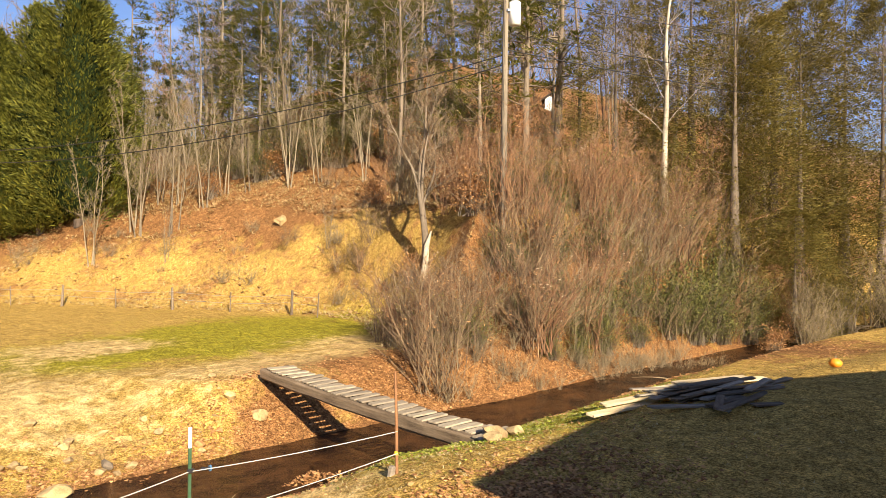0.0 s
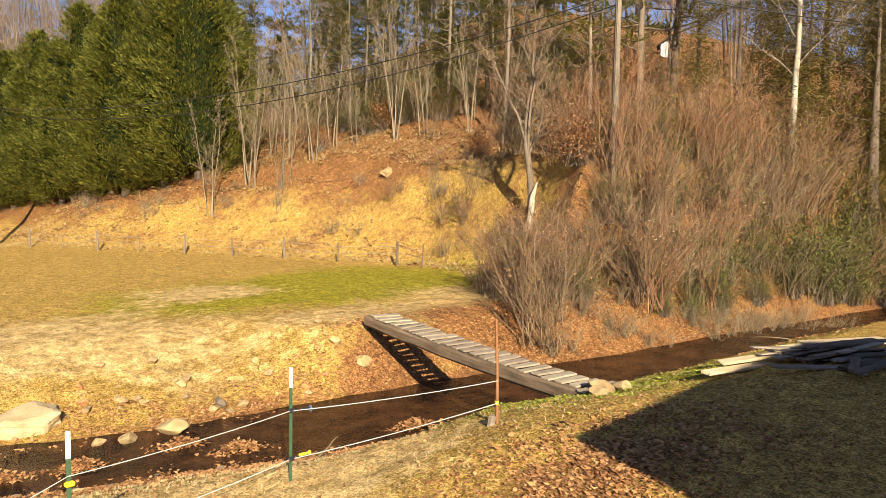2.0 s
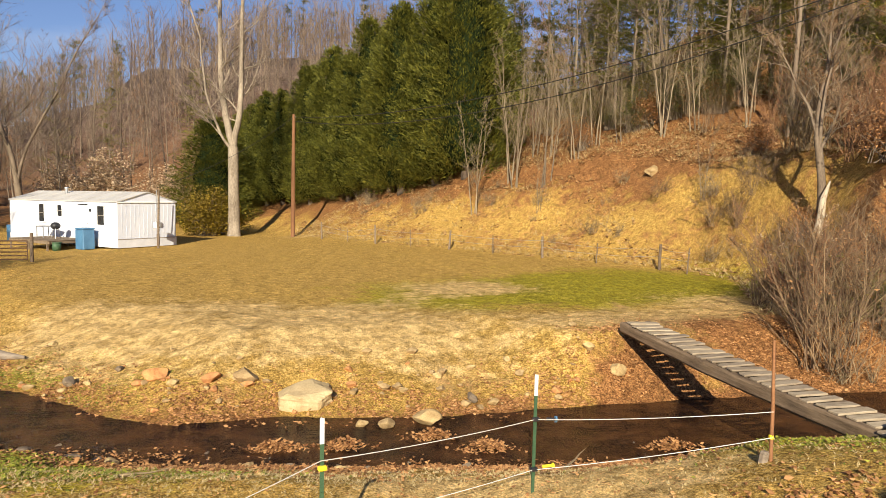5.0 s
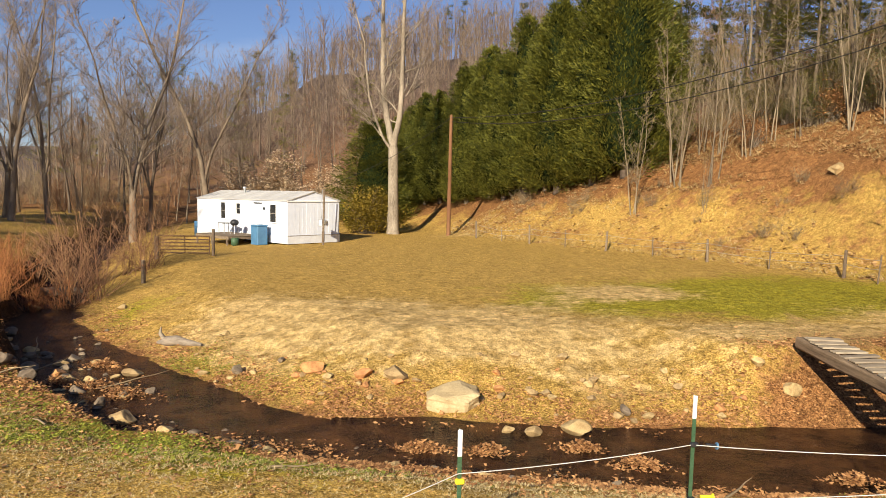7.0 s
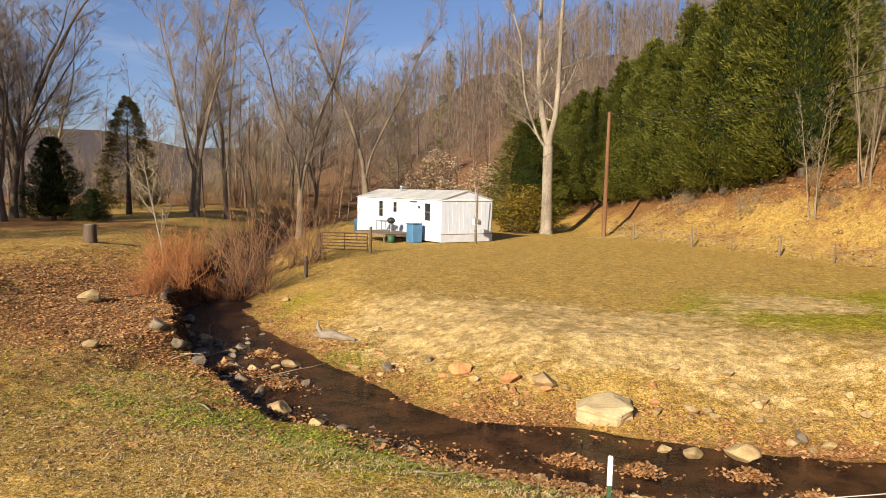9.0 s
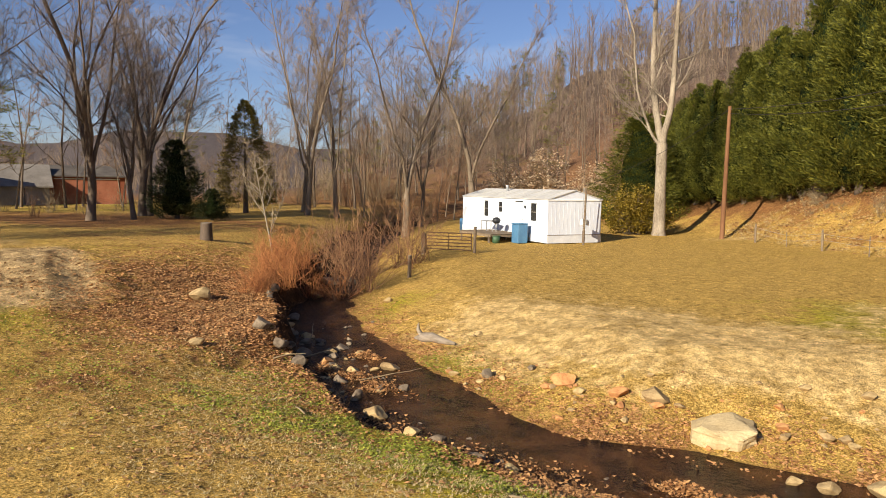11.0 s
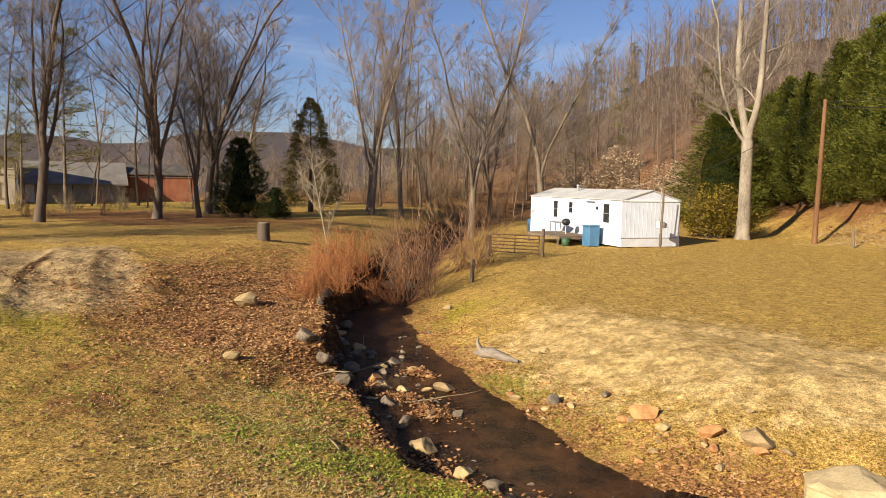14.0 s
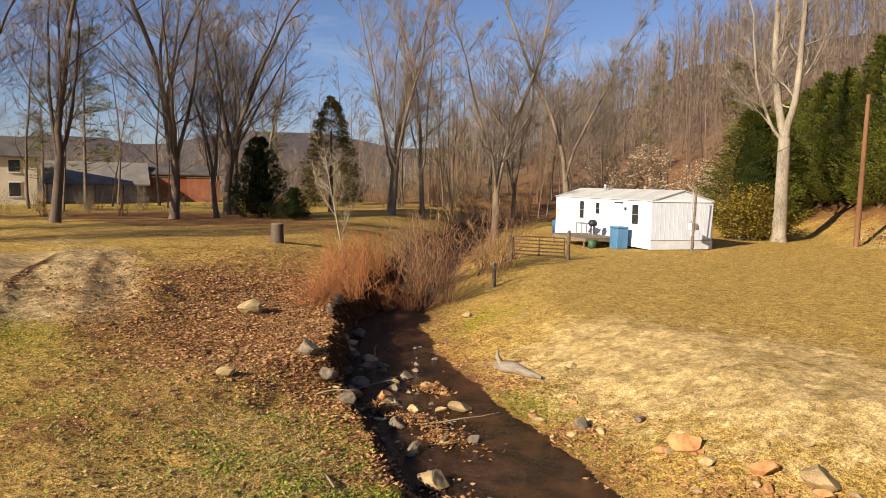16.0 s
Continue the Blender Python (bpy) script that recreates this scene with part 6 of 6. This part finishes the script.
# ---- stones, leaves and grass ----
def lay_stones():
    rng = random.Random(200)
    kinds = {"tan": [stone_mesh(201 + k, STONE_TAN) for k in range(4)], "grey": [stone_mesh(211 + k, STONE_GREY) for k in range(3)], "orange": [stone_mesh(221 + k, STONE_ORANGE) for k in range(3)]}
    words = {"tan": "tan creek stone lying on the bank", "grey": "grey creek stone at the water's edge", "orange": "rust-orange creek stone on the bank"}

    def stone(kind, x, y, size, squash=0.95, sink=0.25, label=""):
        me = rng.choice(kinds[kind])
        ob = new("stone", me)
        z = max(gz(x, y), WATER_Z - 0.03)
        ob.matrix_basis = pose(x, y, z + size * 0.3 * squash - sink * size * 0.5, rng.uniform(-10, 10), rng.uniform(-10, 10), rng.uniform(0, 360)) @ Matrix.Diagonal((size, size * rng.uniform(0.7, 1.0), size * squash, 1))
        return tagged(ob, label or words[kind], "stone", "creek stones")

    b = new("boulder", block_mesh(240, (1.15, 0.9, 0.42), STONE_PALE))
    b.matrix_basis = pose(-1.15, 15.25, -0.82, 9, -3, 8)
    tagged(b, "large pale cream boulder at the creek's edge", "boulder")
    b = new("rock_slab", block_mesh(241, (0.9, 0.7, 0.4), STONE_TAN))
    b.matrix_basis = pose(15.7, 37.7, gz(15.7, 37.7) - 0.28, 30, -6, 25)
    tagged(b, "pale flat-faced rock set in the top of the bank", "rock")
    for kind, x, y, s in (("tan", -2.6, 15.9, 0.66), ("orange", -3.35, 15.9, 0.5), ("orange", -4.7, 16.3, 0.62),
                          ("tan", -12.7, 13.0, 0.42), ("tan", -16.8, 17.0, 0.95), ("tan", 6.2, 15.8, 0.6), ("tan", 7.9, 8.6, 0.55), ("tan", 7.5, 8.1, 0.5), ("tan", 8.3, 8.5, 0.4), ("tan", 5.6, 16.3, 0.4), ("tan", -14.6, 24.5, 0.5)):
        stone(kind, x, y, s)
    # stones of the left bank and the creek bed
    for kind, x, y, s in (("grey", -13.5, 17.3, 0.5), ("grey", -12.5, 16.7, 0.5), ("orange", -11.4, 16.3, 0.48), ("grey", -16.8, 20.4, 0.5), ("grey", -16.3, 20.9, 0.5), ("tan", -11.2, 17.6, 0.36), ("tan", -9.6, 16.7, 0.5), ("tan", -9.9, 16.4, 0.3),
                          ("tan", -12.0, 15.9, 0.5), ("grey", -12.8, 15.3, 0.6), ("grey", -11.9, 15.0, 0.5), ("grey", -10.9, 14.6, 0.45), ("tan", -7.8, 13.2, 0.55), ("grey", -8.9, 14.2, 0.4), ("grey", -8.3, 15.3, 0.3), ("tan", -18.8, 25.3, 0.6), ("tan", -5.6, 12.1, 0.5), ("grey", -5.9, 12.5, 0.4), ("grey", -4.8, 11.8, 0.4), ("tan", -4.2, 12.0, 0.36), ("tan", -6.6, 12.7, 0.4),
                          ("tan", 0.6, 13.75, 0.42), ("tan", 1.45, 14.0, 0.62), ("tan", 1.3, 17.2, 0.3), ("tan", -0.1, 15.4, 0.26), ("tan", 0.9, 15.6, 0.3), ("tan", 1.9, 16.2, 0.28), ("grey", 2.6, 15.2, 0.36), ("tan", 0.1, 13.9, 0.3), ("grey", -5.9, 17.4, 0.3), ("grey", -6.9, 17.0, 0.4)):
        stone(kind, x, y, s * 1.1, 1.0, 0.2)
    for _ in range(110):
        x = rng.uniform(-9, 6)
        y = float(np.interp(x, (-10, -6, -4, 0, 3, 6), (18.4, 15.4, 14.6, 14.6, 14.8, 15.2))) + abs(rng.gauss(0.0, 1.3))
        stone(rng.choice(("tan", "tan", "tan", "orange")), x, y, rng.uniform(0.07, 0.16) if rng.random() < 0.6 else rng.uniform(0.16, 0.34))
    for _ in range(60):
        x = rng.uniform(-13.5, 2)
        y = float(np.interp(x, (-14, -11, -8, -6, -4, 0, 2), (17.6, 14.6, 13.6, 12.6, 12.1, 11.5, 11.2))) + rng.gauss(0.1, 0.3)
        stone(rng.choice(("grey", "tan", "grey", "tan")), x, y, rng.uniform(0.10, 0.30), sink=0.5)
    for _ in range(26):
        k = rng.uniform(0, 1)
        x = -8.6 - 7.6 * k + rng.gauss(0, 0.25)
        y = 13.9 + 5.6 * k + 0.8 * math.sin(k * 3) + rng.gauss(0, 0.3)
        stone(rng.choice(("grey", "grey", "grey", "tan")), x, y, rng.uniform(0.2, 0.6), 0.9, 0.35)
    for _ in range(22):
        k = rng.uniform(0, 1)
        x = -9 - 6 * k + rng.gauss(0, 0.5)
        y = 15.4 + 6.4 * k + rng.gauss(0, 0.5)
        stone(rng.choice(("grey", "grey", "grey", "orange")), x, y, rng.uniform(0.10, 0.26), sink=0.35)


lay_stones()


def scatter_mass(name, count, region, material, length, width, label, category, seed, lie=True, lift=0.45, afloat=0.0):
    """Loose leaves or blades spread over the ground as one mass."""
    rng = np.random.default_rng(seed)
    xs, ys = region(rng, count)
    if lie:
        drift = fbm(xs * 0.9, ys * 0.9, seed % 17) + 0.7 * fbm(xs * 3.1, ys * 3.1, seed % 13)
        ok = rng.random(len(xs)) < 0.12 + smooth((drift + 0.16) / 0.34)
        xs, ys = xs[ok], ys[ok]
    zs = ground_z(xs, ys)
    steep = np.hypot(ground_z(xs + 0.2, ys) - zs, ground_z(xs, ys + 0.2) - zs)
    keep = ((zs > WATER_Z + 0.01) & (steep < 0.16)) | (rng.random(len(xs)) < afloat)
    xs, ys, zs = xs[keep], ys[keep], np.maximum(zs[keep], WATER_Z + 0.004)
    py = random.Random(seed)
    lv = Leaves()
    for x, y, z in zip(xs.tolist(), ys.tolist(), zs.tolist()):
        p = Vector((x, y, z + (py.random() * 0.03 if lie else -0.01)))
        if lie:
            ax = rand_dir(py, 0.05, 0.8)
            ac = ax.cross(Vector((py.gauss(0, 0.75), py.gauss(0, 0.75), 1))).normalized()
            lv.add(p, ax, ac, length * py.uniform(0.6, 1.3), width * py.uniform(0.7, 1.2), py.uniform(0.1, 0.55))
        else:
            for _ in range(3):
                ax = rand_dir(py, lift)
                lv.add(p, ax, ax.cross(Vector((0, 0, 1))).normalized(), length * py.uniform(0.5, 1.2), width, 0.1)
    return tagged(lv.put(name, material), label, category, kind="stuff")


def blobs(spots):
    def region(rng, n):
        w = np.array([s[4] for s in spots], float)
        pick = rng.choice(len(spots), n, p=w / w.sum())
        s = np.array([q[:4] for q in spots])[pick]
        return s[:, 0] + s[:, 2] * rng.normal(size=n), s[:, 1] + s[:, 3] * rng.normal(size=n)
    return region


def bank_band(rng, n):
    """Along both banks of the stream, thickest at the water's edge."""
    pts = np.array([(p[0], p[1], p[2]) for p in STREAM[2:17]])
    seg = rng.integers(0, len(pts) - 1, n)
    k = rng.random(n)
    p = pts[seg] + (pts[seg + 1] - pts[seg]) * k[:, None]
    u = pts[seg + 1, :2] - pts[seg, :2]
    u /= np.linalg.norm(u, axis=1)[:, None]
    off = (p[:, 2] + np.abs(rng.normal(size=n)) * 0.8 + 0.02) * np.where(rng.random(n) < 0.5, 1, -1)
    return p[:, 0] - u[:, 1] * off, p[:, 1] + u[:, 0] * off


def bank_slope(rng, n):
    """Over the leafy bank below the evergreens."""
    x = rng.uniform(-6, 22, n * 3)
    y = rng.uniform(18, 60, n * 3)
    d, _, _s = along(x, y, TOE)
    ok = on_hill(x, y) & (d < 12)
    return x[ok][:n], y[ok][:n]


def lawn(rng, n):
    """The near lawn, thinning out away from the creek."""
    x = rng.normal(-5, 8, n)
    y = 10.5 - np.abs(rng.normal(0, 3.0, n)) + np.clip(-x - 6, 0, 14) * 0.6
    return x, y


scatter_mass("fallen_leaves", 44000, bank_band, RUST_LEAF, 0.09, 0.06, "rust-brown fallen leaves along the creek banks", "leaves", 301, afloat=0.3)
scatter_mass("fallen_leaves", 46000, blobs(((-14.5, 15.2, 1.8, 1.8, 3), (5.2, 5.2, 1.4, 0.6, 2), (12.8, 17, 2.5, 0.8, 2), (6.8, 15.8, 0.9, 0.8, 1), (24, 12.5, 3, 2, 1), (-18.5, 20, 2, 3, 2), (17, 17.2, 4, 0.8, 1), (-28, 27, 6, 4, 1))), RUST_LEAF, 0.08, 0.055, "thick rust-brown fallen leaves on the ground", "leaves", 302)
scatter_mass("fallen_leaves", 3000, blobs(((-1.4, 12.6, 0.3, 0.1, 2), (-0.2, 12.63, 0.26, 0.13, 2), (1.5, 13.1, 0.28, 0.12, 2), (2.46, 12.4, 0.26, 0.14, 2), (6.0, 12.2, 0.3, 0.1, 1), (-3.6, 12.3, 0.9, 0.25, 3), (-10.9, 17.5, 0.3, 0.15, 1), (-10.1, 15.6, 0.7, 0.3, 3), (-8.8, 15.0, 0.5, 0.25, 2), (-5.2, 12.5, 0.4, 0.2, 1), (-1.2, 14.0, 0.8, 0.12, 1), (2.2, 14.3, 0.9, 0.15, 1))), RUST_LEAF, 0.09, 0.06, "clumps of wet orange leaves caught in the creek", "leaves", 303, afloat=0.6)
scatter_mass("fallen_leaves", 26000, blobs(((-17.2, 17.2, 2.0, 2.0, 3), (-19.5, 20.5, 2.2, 2.4, 3), (-14.2, 14.4, 1.4, 1.2, 2), (-22.5, 24, 2.5, 2.5, 1))), RUST_LEAF, 0.10, 0.07, "deep drift of dry orange-brown leaves beside the creek", "leaves", 312)
scatter_mass("fallen_leaves", 8000, blobs(((-5.2, 11.9, 0.7, 0.3, 2), (-3.2, 11.5, 0.8, 0.25, 3), (-1.0, 11.45, 1.0, 0.22, 3), (1.4, 11.4, 0.9, 0.22, 2), (-7.4, 12.8, 0.6, 0.4, 2), (4.0, 11.3, 0.9, 0.25, 1))), RUST_LEAF, 0.085, 0.06, "orange-brown leaves heaped along the water's near edge", "leaves", 313, afloat=0.4)
scatter_mass("fallen_leaves", 9000, lawn, RUST_LEAF, 0.06, 0.042, "scattered brown leaves on the lawn", "leaves", 306)
scatter_mass("fallen_leaves", 16000, blobs(((-13, 10.5, 4, 2.6, 1), (-18.5, 17.5, 2.2, 2.4, 4), (-9, 8.5, 3, 1.6, 1), (-21, 13.6, 2, 0.5, 1), (-15.5, 16.5, 1.6, 1.6, 4), (-20, 21.5, 2.4, 2.4, 3))), BANK_LEAF, 0.085, 0.06, "curled tan and brown leaves on the rough grass", "leaves", 311)
scatter_mass("fallen_leaves", 30000, bank_slope, BANK_LEAF, 0.20, 0.13, "dead leaves over the sunny bank", "leaves", 307)
scatter_mass("dry_weeds", 9000, bank_slope, STRAW, 0.32, 0.025, "tufts of dry straw on the bank", "grass", 308, lie=False, lift=0.8)
scatter_mass("dry_grass", 22000, lawn, STRAW, 0.07, 0.014, "short dry grass blades on the lawn", "grass", 304, lie=False)
scatter_mass("green_grass", 9000, blobs(((8.4, 9.6, 1.8, 1.2, 3), (13, 12, 3, 1.0, 2), (-7.5, 11.6, 1.4, 0.9, 2), (-3.5, 9.6, 1.4, 0.7, 1), (-8.6, 17.4, 0.6, 1.0, 1), (9, 25, 4, 3, 2))), GRASS, 0.08, 0.016, "short green grass blades near the creek", "grass", 305, lie=False)
scatter_mass("green_weeds", 27000, blobs(((-4.4, 10.8, 1.2, 0.45, 2), (-7.2, 12.1, 1.1, 0.6, 2), (-10.4, 12.9, 1.0, 0.5, 2), (-8.4, 17.2, 0.8, 0.9, 2), (-6.2, 16.2, 0.9, 0.5, 1), (9.2, 10.0, 1.8, 0.9, 3), (6.6, 8.6, 1.2, 0.8, 2), (13.5, 12.3, 2.5, 0.7, 2), (-11.0, 15.0, 0.35, 0.3, 1), (-13.5, 9.6, 2.2, 0.9, 3), (-17.5, 11.4, 1.6, 0.6, 2), (-13.5, 22.5, 0.8, 1.2, 1), (-8.2, 10.6, 1.3, 0.5, 4), (-6.2, 10.4, 1.1, 0.45, 3), (-2.5, 9.8, 0.9, 0.4, 1))), WEED, 0.06, 0.045, "low green weeds on the creek bank", "weeds", 310)


def leaf_clumps():
    """Mounds of wet leaves caught on stones in the creek."""
    for k, (x, y, rx, ry) in enumerate(((-1.4, 12.6, 0.42, 0.15), (-0.2, 12.63, 0.36, 0.18), (1.5, 13.1, 0.36, 0.16), (2.46, 12.4, 0.36, 0.19), (6.0, 12.2, 0.4, 0.14), (-10.9, 17.5, 0.4, 0.2), (-9.8, 15.5, 0.6, 0.3), (-8.8, 15.0, 0.5, 0.25), (-10.9, 15.7, 0.4, 0.25))):
        rng = random.Random(400 + k)
        lv = Leaves()
        for _ in range(240):
            u, v = rng.gauss(0, 0.55), rng.gauss(0, 0.55)
            h = 0.20 * math.exp(-(u * u + v * v)) * rng.random()
            ax = rand_dir(rng, 0.1, 1.6)
            lv.add(Vector((u * rx, v * ry, h)), ax, ax.cross(Vector((rng.gauss(0, 0.5), rng.gauss(0, 0.5), 1))).normalized(), rng.uniform(0.06, 0.11), 0.06, 0.25)
        ob = lv.put("leaf_clump", RUST_LEAF)
        ob.location = (x, y, WATER_Z + 0.01)
        tagged(ob, "mound of wet orange leaves in the creek", "leaves", "leaf clumps", "stuff")


leaf_clumps()


def lay_sticks():
    """Fallen sticks on the banks and in the creek."""
    rng = random.Random(330)
    for x, y, length, turn in ((-9.6, 15.4, 1.6, 30), (-12.3, 16.4, 1.1, 70), (-13.4, 18.0, 1.3, 110), (-3.0, 9.0, 0.7, 10), (-8.0, 11.2, 0.9, 160), (3.2, 9.6, 0.8, 40), (-11.5, 14.3, 0.9, 20), (-6.3, 12.0, 0.8, 60), (17.5, 16.4, 1.8, 20), (20, 14, 1.4, 140)):
        t = Tubes()
        z = max(gz(x, y), WATER_Z) + 0.04
        a = radians(turn)
        pts = bent(rng, Vector((0, 0, 0)), Vector((math.cos(a), math.sin(a), 0.12)), length, 4, 0.12, 0.0)
        t.add(pts, [0.022, 0.018, 0.014, 0.01, 0.004], 5)
        ob = t.put("stick", TWIG_TAN, None)
        ob.location = (x, y, z)
        tagged(ob, "dry fallen stick on the creek bank", "stick", "fallen sticks")


lay_sticks()


def lay_log():
    """A weathered log lying down the field's bank, and a slab by the creek."""
    a, b = Vector((-10.3, 19.6, 0)), Vector((-9.2, 19.2, 0))
    a.z, b.z = gz(a.x, a.y) + 0.05, gz(b.x, b.y) + 0.05
    log = thing("fallen_log", pose(*a), "weathered grey log lying on the creek bank", "log")
    t = Tubes()
    t.add([(b - a) * -0.25, (b - a) * 0.1 + Vector((0, 0, 0.05)), (b - a) * 0.4 + Vector((0.02, 0.05, 0.08)), (b - a) * 0.75 + Vector((0, 0, 0.04)), (b - a) * 1.3], [0.05, 0.16, 0.15, 0.12, 0.04], 9)
    t.put("bark", WOOD_GREY, log)
    t = Tubes()
    t.add([Vector((0.05, 0, 0.05)), Vector((-0.1, -0.05, 0.3)), Vector((-0.05, -0.1, 0.5))], [0.09, 0.06, 0.02], 7)
    t.put("root_stub", WOOD_GREY, log)
    x, y = -20.6, 29.5
    s = thing("grey_slab", pose(x, y, WATER_Z + 0.1, 3, 4, 60), "pale grey slab beside the creek", "slab")
    part("slab", boxed((1.6, 1.0, 0.25), Matrix(), 0.04), STONE_GREY, s)


lay_log()
